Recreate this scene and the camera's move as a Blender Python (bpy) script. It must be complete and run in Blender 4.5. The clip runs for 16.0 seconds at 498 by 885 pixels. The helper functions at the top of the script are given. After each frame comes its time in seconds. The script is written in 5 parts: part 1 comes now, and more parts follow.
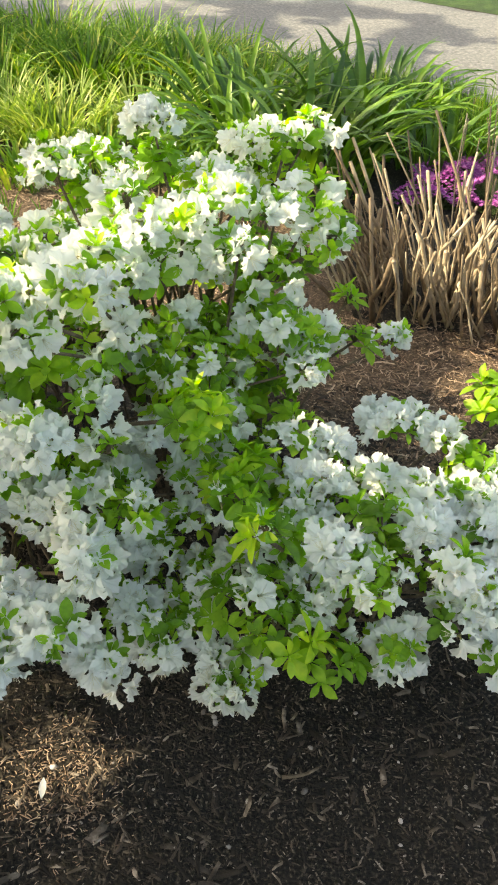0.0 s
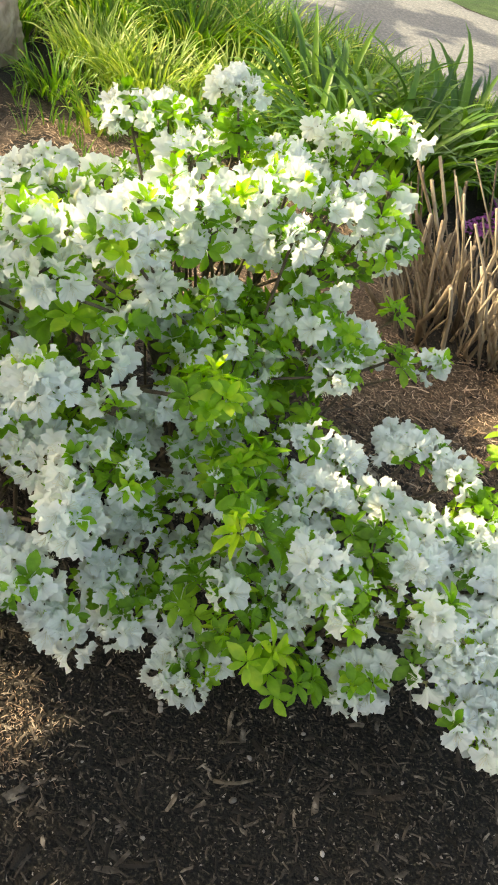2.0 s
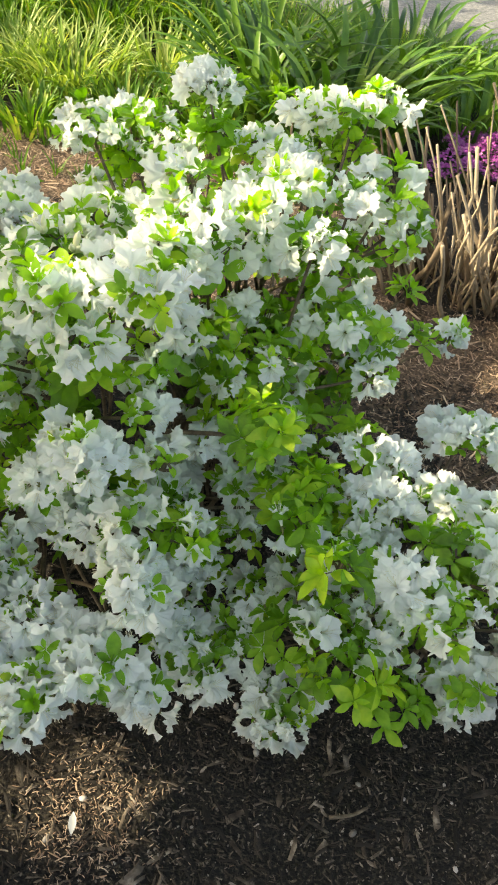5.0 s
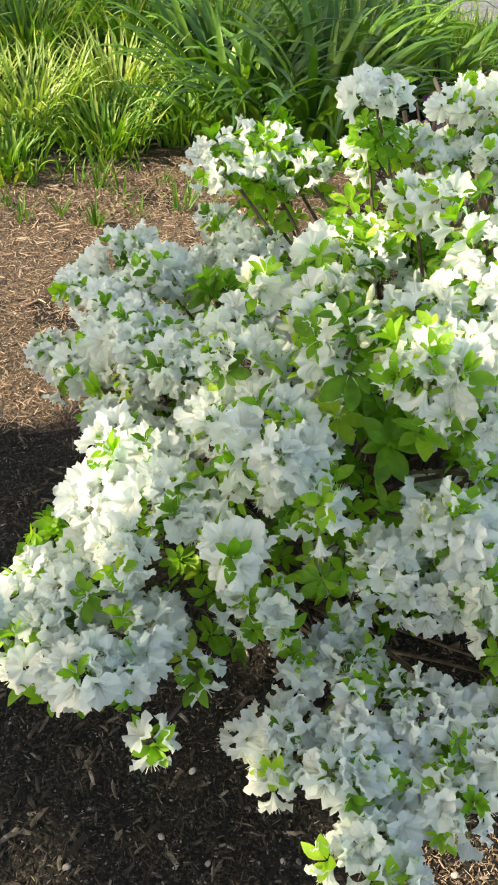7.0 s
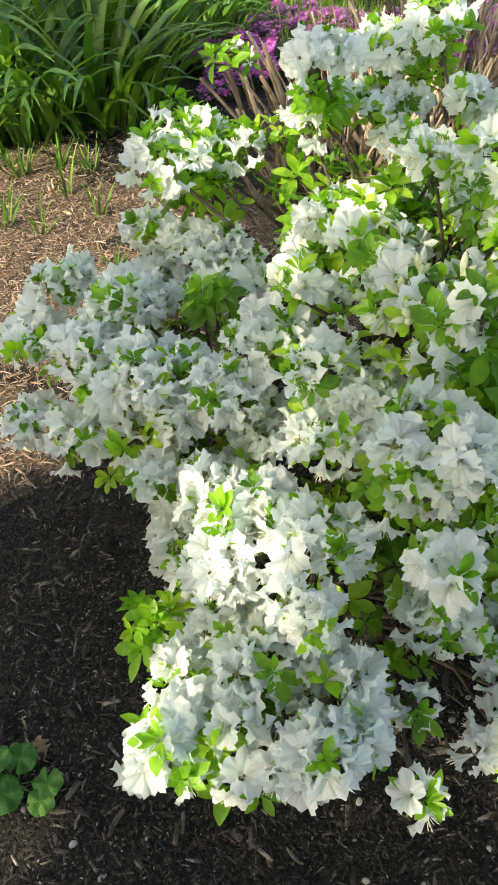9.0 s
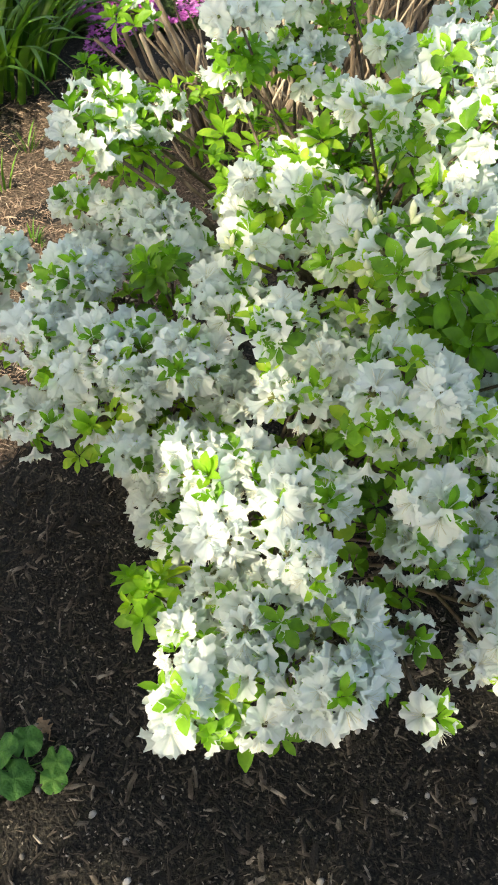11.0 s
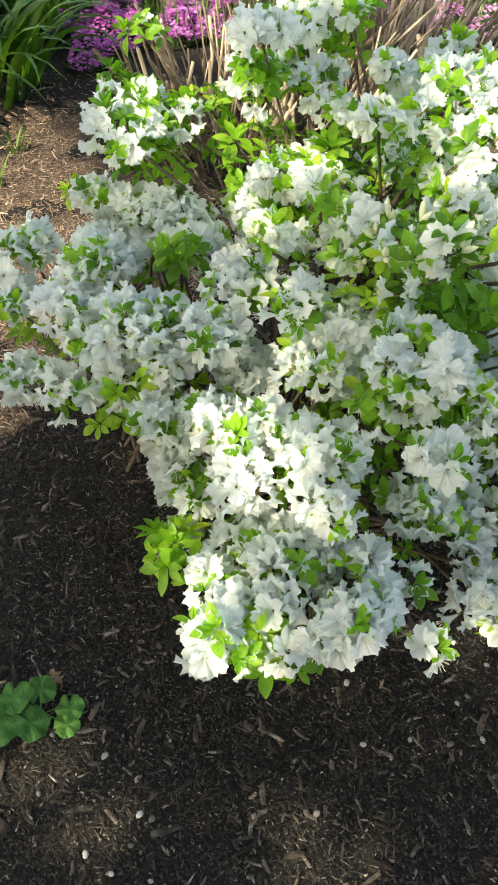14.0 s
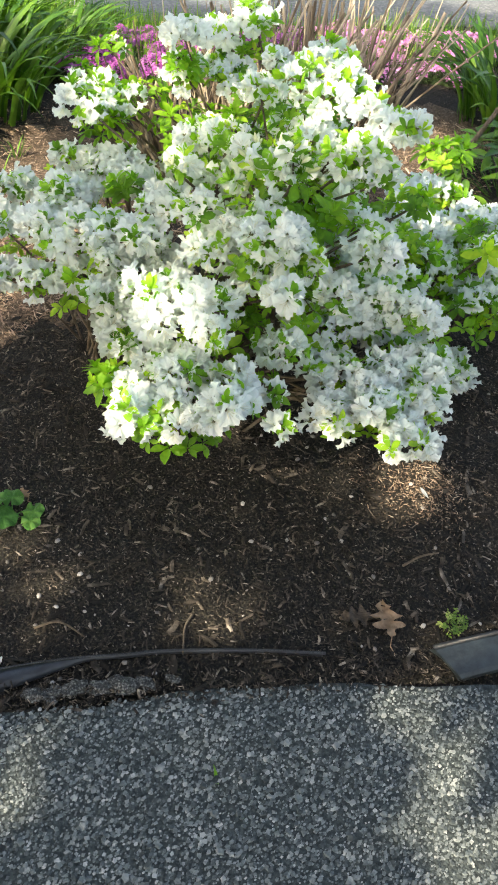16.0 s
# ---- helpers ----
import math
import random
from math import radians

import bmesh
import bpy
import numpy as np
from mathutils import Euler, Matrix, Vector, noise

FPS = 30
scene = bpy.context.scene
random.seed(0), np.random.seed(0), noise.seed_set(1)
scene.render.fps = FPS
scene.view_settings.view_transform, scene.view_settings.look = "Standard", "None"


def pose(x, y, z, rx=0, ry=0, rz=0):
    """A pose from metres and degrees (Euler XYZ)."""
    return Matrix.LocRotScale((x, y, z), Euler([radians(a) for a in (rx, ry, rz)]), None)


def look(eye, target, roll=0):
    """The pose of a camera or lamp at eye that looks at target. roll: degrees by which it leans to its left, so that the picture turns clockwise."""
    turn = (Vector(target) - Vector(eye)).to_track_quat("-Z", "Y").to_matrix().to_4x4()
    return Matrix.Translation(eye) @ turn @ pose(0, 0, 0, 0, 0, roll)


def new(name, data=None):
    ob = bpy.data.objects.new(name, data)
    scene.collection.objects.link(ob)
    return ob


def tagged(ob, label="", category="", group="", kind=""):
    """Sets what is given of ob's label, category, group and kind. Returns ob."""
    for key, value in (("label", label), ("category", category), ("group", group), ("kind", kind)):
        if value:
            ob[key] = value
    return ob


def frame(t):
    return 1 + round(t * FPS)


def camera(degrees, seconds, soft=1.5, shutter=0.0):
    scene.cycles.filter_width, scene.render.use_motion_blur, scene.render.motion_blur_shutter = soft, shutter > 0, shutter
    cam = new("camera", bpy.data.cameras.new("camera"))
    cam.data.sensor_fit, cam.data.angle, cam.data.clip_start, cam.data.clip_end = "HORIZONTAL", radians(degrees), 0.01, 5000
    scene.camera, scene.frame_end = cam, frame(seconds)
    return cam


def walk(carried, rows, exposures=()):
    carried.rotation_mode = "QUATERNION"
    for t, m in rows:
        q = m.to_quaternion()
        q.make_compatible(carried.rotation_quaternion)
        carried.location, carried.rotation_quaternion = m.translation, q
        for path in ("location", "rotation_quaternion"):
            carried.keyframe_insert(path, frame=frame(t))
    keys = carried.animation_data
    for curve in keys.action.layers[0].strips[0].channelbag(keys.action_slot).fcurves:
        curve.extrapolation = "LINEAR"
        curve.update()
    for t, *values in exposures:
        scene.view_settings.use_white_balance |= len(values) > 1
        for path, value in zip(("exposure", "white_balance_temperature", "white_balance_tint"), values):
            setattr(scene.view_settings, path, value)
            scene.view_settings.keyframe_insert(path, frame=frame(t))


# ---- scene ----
cam = camera(33.2, 16.0, 2.0)
METRES, EYE, TILT, LEAN, TURN = 3.0, 1.523, -42.45, -2.2, 0.0
ROWS = [
    (0.0, 0.0, 0.0, 0.0, 0.0, 0.0, -0.0),
    (0.5, -0.0285, 0.0156, 0.0157, 0.09, -0.23, -2.29),
    (1.0, -0.0324, 0.0077, 0.0116, 0.3, -0.06, -7.93),
    (1.5, -0.0124, 0.0168, 0.0076, 1.91, -0.63, -11.78),
    (2.0, 0.0084, 0.0178, 0.0014, 1.67, -0.71, -13.09),
    (2.5, 0.0172, 0.018, -0.0014, 1.79, -0.69, -15.11),
    (3.0, 0.0216, 0.023, 0.0042, 2.37, -1.07, -12.86),
    (5.5, -0.0968, 0.0506, 0.0376, -1.75, -3.49, -0.37),
    (6.0, -0.1547, 0.0439, 0.0468, -2.16, -3.63, 2.2),
    (6.5, -0.1987, 0.0649, 0.0573, -6.17, -4.35, 6.09),
    (7.0, -0.2498, 0.1071, 0.0849, -8.89, -5.0, 10.09),
    (7.5, -0.2922, 0.1266, 0.1006, -12.89, -6.65, 13.21),
    (8.0, -0.3516, 0.1284, 0.1154, -20.36, -9.12, 17.17),
    (8.5, -0.3693, 0.1525, 0.1281, -23.8, -10.52, 20.63),
    (9.0, -0.3782, 0.1954, 0.1557, -28.5, -13.3, 25.25),
    (11.5, -0.4067, 0.2009, 0.1795, -38.42, -20.9, 29.84),
    (12.0, -0.4091, 0.2025, 0.1825, -39.38, -20.05, 29.7),
    (12.5, -0.4147, 0.2045, 0.1855, -39.19, -18.94, 27.86),
    (13.0, -0.4208, 0.2069, 0.1874, -39.57, -19.37, 26.77),
    (13.5, -0.4382, 0.2059, 0.1906, -40.09, -19.75, 26.06),
    (14.0, -0.4759, 0.1893, 0.1875, -41.87, -20.98, 26.7),
    (14.5, -0.5001, 0.1205, 0.1478, -42.25, -17.72, 27.68),
    (15.0, -0.5301, 0.0521, 0.102, -41.13, -16.69, 27.69),
    (15.5, -0.5686, 0.0209, 0.0936, -40.73, -15.9, 27.7),
    (16.0, -0.6052, 0.0041, 0.0791, -41.22, -16.08, 26.35),
]
walk(cam, [(t, pose(0, 0, EYE, TILT, LEAN, TURN) @ pose(METRES * x, METRES * y, METRES * z, 90 + pitch, roll, yaw)) for t, x, y, z, yaw, pitch, roll in ROWS], [(0.0, 1.84, 9200, 9), (3.0, 1.90, 9400, 10), (6.0, 1.68, 8500, 8), (8.5, 1.48, 7700, 8.5), (12.0, 1.52, 7600, 8.5), (14.0, 1.52, 7550, 8), (16.0, 1.82, 7650, 10)])


# ---- world, sun, exposure ----
SUN_FROM = Vector((-0.78, 0.02, 0.64)).normalized()
world = bpy.data.worlds.new("world")
scene.world = world
world.use_nodes = True
wn = world.node_tree.nodes
sky = wn.new("ShaderNodeTexSky")
sky.sky_type = "NISHITA"
sky.sun_disc = False
sky.dust_density, sky.ozone_density = 3.5, 0.5
sky.sun_elevation = math.asin(SUN_FROM.z)
sky.sun_rotation = math.atan2(SUN_FROM.x, SUN_FROM.y)
wn["Background"].inputs["Strength"].default_value = 0.15
world.node_tree.links.new(sky.outputs[0], wn["Background"].inputs["Color"])
sun = new("sun", bpy.data.lights.new("sun", "SUN"))
sun.data.energy, sun.data.angle, sun.data.color = 3.3, radians(0.53), (1.0, 0.93, 0.80)
sun.matrix_world = look(SUN_FROM * 40, (0, 0, 0))


# ---- materials ----
def ramp(nodes, stops):
    r = nodes.new("ShaderNodeValToRGB")
    while len(r.color_ramp.elements) < len(stops):
        r.color_ramp.elements.new(0.5)
    for e, (p, c) in zip(r.color_ramp.elements, stops):
        e.position, e.color = p, (*c, 1)
    return r


def material(name, stops, scale=20.0, rough=0.7, detail=6.0, bump=0.0, bump_scale=200.0, vary=0.0,
             source="none", translucent=0.0, glow_tint=(1, 1, 1), specular=0.3, stretch=(1, 1, 1), coords="Object"):
    """Noise through a colour ramp, with value variation by object or by island, relief, and light passing through thin parts."""
    m = bpy.data.materials.new(name)
    m.use_nodes = True
    n, l = m.node_tree.nodes, m.node_tree.links
    p = n["Principled BSDF"]
    p.inputs["Roughness"].default_value = rough
    p.inputs["Specular IOR Level"].default_value = specular
    tc = n.new("ShaderNodeTexCoord")
    mp = n.new("ShaderNodeMapping")
    mp.inputs["Scale"].default_value = stretch
    l.new(tc.outputs[coords], mp.inputs[0])
    nz = n.new("ShaderNodeTexNoise")
    nz.inputs["Scale"].default_value, nz.inputs["Detail"].default_value = scale, detail
    l.new(mp.outputs[0], nz.inputs["Vector"])
    r = ramp(n, stops)
    l.new(nz.outputs["Fac"], r.inputs[0])
    colour = r.outputs[0]
    if source != "none":
        rnd = n.new("ShaderNodeObjectInfo").outputs["Random"] if source == "object" else n.new("ShaderNodeNewGeometry").outputs["Random Per Island"]
        add = n.new("ShaderNodeMath")
        add.operation = "MULTIPLY_ADD"
        add.inputs[1].default_value, add.inputs[2].default_value = vary, -vary / 2
        l.new(rnd, add.inputs[0])
        off = n.new("ShaderNodeMath")
        l.new(nz.outputs["Fac"], off.inputs[0])
        l.new(add.outputs[0], off.inputs[1])
        l.new(off.outputs[0], r.inputs[0])
    l.new(colour, p.inputs["Base Color"])
    if bump:
        bn = n.new("ShaderNodeTexNoise")
        bn.inputs["Scale"].default_value, bn.inputs["Detail"].default_value = bump_scale, 4
        l.new(mp.outputs[0], bn.inputs["Vector"])
        b = n.new("ShaderNodeBump")
        b.inputs["Strength"].default_value, b.inputs["Distance"].default_value = bump, 0.01
        l.new(bn.outputs["Fac"], b.inputs["Height"])
        l.new(b.outputs[0], p.inputs["Normal"])
    if translucent:
        t = n.new("ShaderNodeBsdfTranslucent")
        mix = n.new("ShaderNodeMix")
        mix.data_type, mix.blend_type = "RGBA", "MULTIPLY"
        mix.inputs["Factor"].default_value = 1.0
        l.new(colour, mix.inputs["A"])
        mix.inputs["B"].default_value = (*glow_tint, 1)
        l.new(mix.outputs["Result"], t.inputs["Color"])
        ms = n.new("ShaderNodeMixShader")
        ms.inputs[0].default_value = translucent
        l.new(p.outputs[0], ms.inputs[1])
        l.new(t.outputs[0], ms.inputs[2])
        l.new(ms.outputs[0], n["Material Output"].inputs["Surface"])
    return m


M_MULCH = material("mulch", [(0.3, (0.0047, 0.0043, 0.0038)), (0.5, (0.0112, 0.0102, 0.0083)), (0.6, (0.030, 0.0268, 0.0200)), (0.72, (0.104, 0.091, 0.067))], 150, 0.9, 8, 1.0, 120)
M_CHIP = material("wood_chip", [(0.1, (0.0086, 0.0079, 0.0067)), (0.5, (0.0255, 0.0212, 0.0160)), (0.72, (0.066, 0.0545, 0.0415)), (0.86, (0.130, 0.110, 0.087)), (0.97, (0.30, 0.262, 0.212))], 40, 0.85, 4, 0.3, 300, 0.75, "island", stretch=(1, 1, 1))
M_CRUMB = material("wood_crumb", [(0.15, (0.05, 0.044, 0.036)), (0.6, (0.14, 0.125, 0.105)), (0.95, (0.34, 0.31, 0.27))], 40, 0.85, 4, 0.3, 300, 0.8, "island")
# straw at the back; in front it also lightens the sun fleck
M_STRAW_FLECK = material("dry_litter", [(0.12, (0.10, 0.066, 0.045)), (0.5, (0.29, 0.205, 0.145)), (0.85, (0.49, 0.39, 0.29))], 40, 0.8, 4, 0.3, 300, 0.7, "island")
M_CHIP_ONE = material("wood_chip_single", [(0.1, (0.0086, 0.0079, 0.0067)), (0.5, (0.0255, 0.0212, 0.0160)), (0.72, (0.066, 0.0545, 0.0415)), (0.86, (0.130, 0.110, 0.087)), (0.97, (0.30, 0.262, 0.212))], 40, 0.85, 4, 0.3, 300, 0.75, "object")
M_ASPHALT = material("asphalt", [(0.3, (0.020, 0.026, 0.026)), (0.5, (0.041, 0.052, 0.052)), (0.7, (0.082, 0.100, 0.099))], 90, 0.85, 8, 0.8, 160)
M_STONE = material("asphalt_stone", [(0.12, (0.050, 0.062, 0.063)), (0.45, (0.116, 0.138, 0.139)), (0.8, (0.215, 0.243, 0.238)), (0.98, (0.38, 0.40, 0.385))], 30, 0.75, 4, 0.3, 200, 0.8, "island")
M_STONE_ONE = material("asphalt_stone_single", [(0.12, (0.050, 0.062, 0.063)), (0.45, (0.116, 0.138, 0.139)), (0.8, (0.215, 0.243, 0.238)), (0.98, (0.38, 0.40, 0.385))], 30, 0.75, 4, 0.3, 200, 0.8, "object")
M_CHUNK = material("asphalt_chunk", [(0.35, (0.022, 0.025, 0.025)), (0.52, (0.065, 0.070, 0.069)), (0.66, (0.20, 0.21, 0.20))], 190, 0.85, 8, 0.9, 240)
M_ROAD = material("road", [(0.3, (0.085, 0.094, 0.098)), (0.55, (0.143, 0.156, 0.160)), (0.75, (0.23, 0.244, 0.248))], 45, 0.85, 9, 0.6, 120)
M_PEBBLE = material("pebble", [(0.2, (0.112, 0.105, 0.0945)), (0.5, (0.252, 0.238, 0.217)), (0.8, (0.434, 0.42, 0.392))], 60, 0.7, 4, 0.2, 200, 0.8, "object")
M_ROCK = material("rock", [(0.3, (0.15, 0.112, 0.078)), (0.5, (0.31, 0.245, 0.175)), (0.7, (0.48, 0.405, 0.31))], 9, 0.9, 8, 0.8, 40)
M_PETAL = material("azalea_petal", [(0.3, (0.835, 0.895, 0.88)), (0.7, (0.89, 0.945, 0.935))], 60, 0.55, 3, 0.12, 350, 0.3, "object", 0.56, (1, 1, 0.98), 0.2)
M_PETAL_MASS = material("azalea_petal_mass", [(0.3, (0.835, 0.895, 0.88)), (0.7, (0.89, 0.945, 0.935))], 60, 0.55, 3, 0.12, 350, 0.3, "island", 0.56, (1, 1, 0.98), 0.2)
M_STAMEN = material("azalea_stamen", [(0.4, (0.75, 0.76, 0.60)), (0.7, (0.80, 0.78, 0.66))], 60, 0.6)
M_CALYX = material("azalea_calyx", [(0.4, (0.13, 0.16, 0.05)), (0.7, (0.22, 0.20, 0.08))], 60, 0.6)
M_BUD = material("azalea_bud", [(0.35, (0.70, 0.76, 0.48)), (0.65, (0.86, 0.88, 0.74))], 60, 0.55, 3, 0.1, 300, 0.3, "object", 0.3)
M_LEAF = material("azalea_leaf", [(0.1, (0.085, 0.21, 0.018)), (0.4, (0.165, 0.36, 0.026)), (0.7, (0.26, 0.48, 0.040)), (0.95, (0.44, 0.59, 0.06))], 45, 0.42, 4, 0.2, 220, 0.75, "object", 0.54, (1.14, 1.42, 0.42), 0.45)
M_BARK = material("azalea_bark", [(0.3, (0.06, 0.048, 0.034)), (0.6, (0.13, 0.105, 0.075)), (0.8, (0.22, 0.185, 0.14))], 60, 0.85, 6, 0.5, 300)
M_LILY = material("daylily_leaf", [(0.15, (0.0273, 0.08925, 0.0128)), (0.5, (0.0585, 0.1615, 0.0176)), (0.9, (0.1326, 0.2635, 0.028))], 14, 0.38, 4, 0.1, 200, 0.7, "object", 0.33, (1.4, 1.4, 0.6), 0.45)
M_GRASS = material("grass_blade", [(0.1, (0.03953, 0.1231, 0.01294)), (0.5, (0.08784, 0.2234, 0.0207)), (0.8, (0.1669, 0.3101, 0.0345)), (0.97, (0.3689, 0.4013, 0.1035))], 14, 0.45, 3, 0, 200, 0.8, "island", 0.33, (1.4, 1.4, 0.6), 0.4)
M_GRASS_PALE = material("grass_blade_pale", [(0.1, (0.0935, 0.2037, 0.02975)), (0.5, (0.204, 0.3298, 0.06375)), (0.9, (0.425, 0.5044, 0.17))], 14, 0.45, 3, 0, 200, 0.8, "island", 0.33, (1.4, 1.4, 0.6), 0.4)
M_GRASS_LEAF = material("grass_leaf", [(0.1, (0.03953, 0.1231, 0.01294)), (0.5, (0.08784, 0.2234, 0.0207)), (0.8, (0.1669, 0.3101, 0.0345)), (0.97, (0.3689, 0.4013, 0.1035))], 14, 0.45, 3, 0, 200, 0.8, "object", 0.33, (1.4, 1.4, 0.6), 0.4)
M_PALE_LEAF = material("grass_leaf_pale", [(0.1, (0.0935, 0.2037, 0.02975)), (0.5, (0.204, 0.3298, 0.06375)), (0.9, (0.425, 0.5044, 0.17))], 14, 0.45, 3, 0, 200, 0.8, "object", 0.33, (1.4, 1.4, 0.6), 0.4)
M_LAWN = material("lawn", [(0.3, (0.011, 0.030, 0.007)), (0.6, (0.028, 0.062, 0.015)), (0.8, (0.058, 0.090, 0.025))], 12, 0.8, 9, 0.8, 90)
M_STEM = material("cut_stem", [(0.2, (0.10, 0.076, 0.052)), (0.5, (0.25, 0.200, 0.140)), (0.8, (0.50, 0.43, 0.32))], 9, 0.75, 6, 0.4, 120, 0.55, "object", stretch=(3, 3, 0.4))
M_PHLOX = material("phlox_petal", [(0.2, (0.31, 0.055, 0.30)), (0.5, (0.47, 0.11, 0.45)), (0.85, (0.62, 0.28, 0.58))], 10, 0.6, 3, 0, 100, 0.7, "island", 0.3)
M_PHLOX_PINK = material("phlox_petal_pink", [(0.2, (0.54, 0.16, 0.4416)), (0.5, (0.675, 0.28, 0.5704)), (0.85, (0.765, 0.45, 0.6808))], 10, 0.6, 3, 0, 100, 0.7, "island", 0.3)
M_MOSS = material("phlox_foliage", [(0.3, (0.02, 0.045, 0.014)), (0.6, (0.05, 0.09, 0.025)), (0.85, (0.10, 0.15, 0.04))], 60, 0.7, 6, 0.6, 160, 0.4, "island")
M_PLASTIC = material("edging_plastic", [(0.3, (0.007, 0.009, 0.012)), (0.7, (0.022, 0.028, 0.036))], 30, 0.38, 5, 0.25, 80, specular=0.5)
M_DRYLEAF = material("dry_oak_leaf", [(0.3, (0.20, 0.125, 0.07)), (0.7, (0.37, 0.26, 0.165))], 50, 0.75, 5, 0.5, 150, translucent=0.15)
M_SHEET = material("weathered_plastic", [(0.3, (0.008, 0.013, 0.015)), (0.7, (0.026, 0.036, 0.040))], 40, 0.48, 6, 0.2, 120, specular=0.5)
M_DRY_SOIL = material("dry_soil", [(0.3, (0.03, 0.022, 0.015)), (0.5, (0.085, 0.062, 0.043)), (0.7, (0.19, 0.145, 0.105))], 120, 0.9, 8, 1.0, 150)
M_WITHERED = material("withered_leaf", [(0.3, (0.033, 0.027, 0.021)), (0.7, (0.1125, 0.087, 0.063))], 60, 0.85, 5, 0.6, 150)
M_HEUCHERA = material("lobed_leaf", [(0.25, (0.038, 0.135, 0.025)), (0.6, (0.080, 0.235, 0.042)), (0.85, (0.15, 0.33, 0.065))], 40, 0.45, 4, 0.5, 130, 0.4, "object", 0.25, (1.3, 1.3, 0.6))
M_CANOPY = material("tree_leaf", [(0.2, (0.03, 0.07, 0.015)), (0.6, (0.07, 0.13, 0.03)), (0.9, (0.11, 0.18, 0.04))], 5, 0.5, 3, 0, 100, 0.5, "island", 0.25, (1.3, 1.4, 0.5))
M_TRUNK = material("tree_bark", [(0.3, (0.05, 0.038, 0.028)), (0.6, (0.13, 0.10, 0.075)), (0.8, (0.22, 0.18, 0.14))], 8, 0.9, 8, 1.0, 25, stretch=(1, 1, 0.25))


# ---- helpers of this scene ----
class Shape:
    """Gathers points and faces of one mesh, with a material slot a face."""

    def __init__(self):
        self.v, self.f, self.s = [], [], []

    def add(self, v, f, slot=0):
        b = len(self.v)
        self.v.extend(v)
        self.f.extend([tuple(i + b for i in q) for q in f])
        self.s.extend([slot] * len(f))

    def mesh(self, name, *mats, smooth=True):
        me = bpy.data.meshes.new(name)
        me.from_pydata([tuple(p) for p in self.v], [], self.f)
        for m in mats:
            me.materials.append(m)
        me.polygons.foreach_set("material_index", self.s)
        me.polygons.foreach_set("use_smooth", [smooth] * len(self.f))
        me.update()
        return me


def part(name, me, parent=None, label="", kind=""):
    ob = new(name, me)
    ob.parent = parent
    return tagged(ob, label=label, kind=kind)


def empty(name, x, y, z=0.0):
    ob = new(name)
    ob.location = (x, y, z)
    return ob


def ground_z(x, y):
    """The bed is level in front and falls gently towards the road behind."""
    d = min(max(y - 0.9, 0.0), 7.0)
    return -0.062 * d * d / (d + 0.12) if d > 0 else 0.0


def tube(shape, pts, r0, r1, sides=6, slot=0, cap=True):
    """A tapered bent rod through pts."""
    pts = [Vector(p) for p in pts]
    n, rings = len(pts), []
    for i, p in enumerate(pts):
        t = (pts[min(i + 1, n - 1)] - pts[max(i - 1, 0)]).normalized()
        a = t.orthogonal().normalized()
        if i:
            a = (rings[-1][1] - t * rings[-1][1].dot(t)).normalized()
        rings.append((p, a, t.cross(a), r0 + (r1 - r0) * i / max(n - 1, 1)))
    v, f = [], []
    for p, a, b, r in rings:
        v += [p + (a * math.cos(k * math.tau / sides) + b * math.sin(k * math.tau / sides)) * r for k in range(sides)]
    for i in range(n - 1):
        f += [(i * sides + k, i * sides + (k + 1) % sides, (i + 1) * sides + (k + 1) % sides, (i + 1) * sides + k) for k in range(sides)]
    if cap:
        f += [tuple(range((n - 1) * sides, n * sides)), tuple(reversed(range(sides)))]
    shape.add(v, f, slot)


def blade(shape, base, azimuth, length, lean, droop, width, rng, segs=5, slot=0, fold=0.25):
    """A strap-like leaf: rises at lean from upright, then bends over by droop; folded along its middle."""
    p, ang = Vector(base), lean
    out = Vector((math.cos(azimuth), math.sin(azimuth), 0))
    side = Vector((-math.sin(azimuth), math.cos(azimuth), 0))
    twist = rng.uniform(-0.5, 0.5)
    v, f = [], []
    for i in range(segs + 1):
        t = i / segs
        d = out * math.sin(ang) + Vector((0, 0, 1)) * math.cos(ang)
        up = d.cross(side)
        w = width * (0.7 + 0.6 * t if t < 0.4 else (1 - t) ** 0.7 * 1.28) * 0.5
        s = side * math.cos(twist * t) + up * math.sin(twist * t)
        k = up * (-w * fold * 2)
        v += [p - s * w - k * 0.5, p + k * 0.5, p + s * w - k * 0.5]
        p = p + d * (length / segs)
        ang += droop / segs * (0.5 + t)
    for i in range(segs):
        a = i * 3
        f += [(a, a + 1, a + 4, a + 3), (a + 1, a + 2, a + 5, a + 4)]
    shape.add(v, f, slot)


def leaf(shape, base, axis, normal, length, width, bend=0.3, slot=0, segs=4, fold=0.2, blunt=1.15):
    """A pointed oval leaf along axis, folded along its midrib and bent down towards the tip."""
    axis, normal = Vector(axis).normalized(), Vector(normal)
    side = axis.cross(normal).normalized()
    normal = side.cross(axis)
    v, f = [], []
    for i in range(segs + 1):
        t = i / segs
        c = Vector(base) + axis * (length * t) - normal * (bend * length * t * t)
        w = width * 0.5 * math.sin(math.pi * min(max(t, 0.02), 0.985) ** blunt) ** 0.75
        lift = normal * (w * fold * 2)
        v += [c - side * w + lift, c, c + side * w + lift]
    for i in range(segs):
        a = i * 3
        f += [(a, a + 1, a + 4, a + 3), (a + 1, a + 2, a + 5, a + 4)]
    shape.add(v, f, slot)


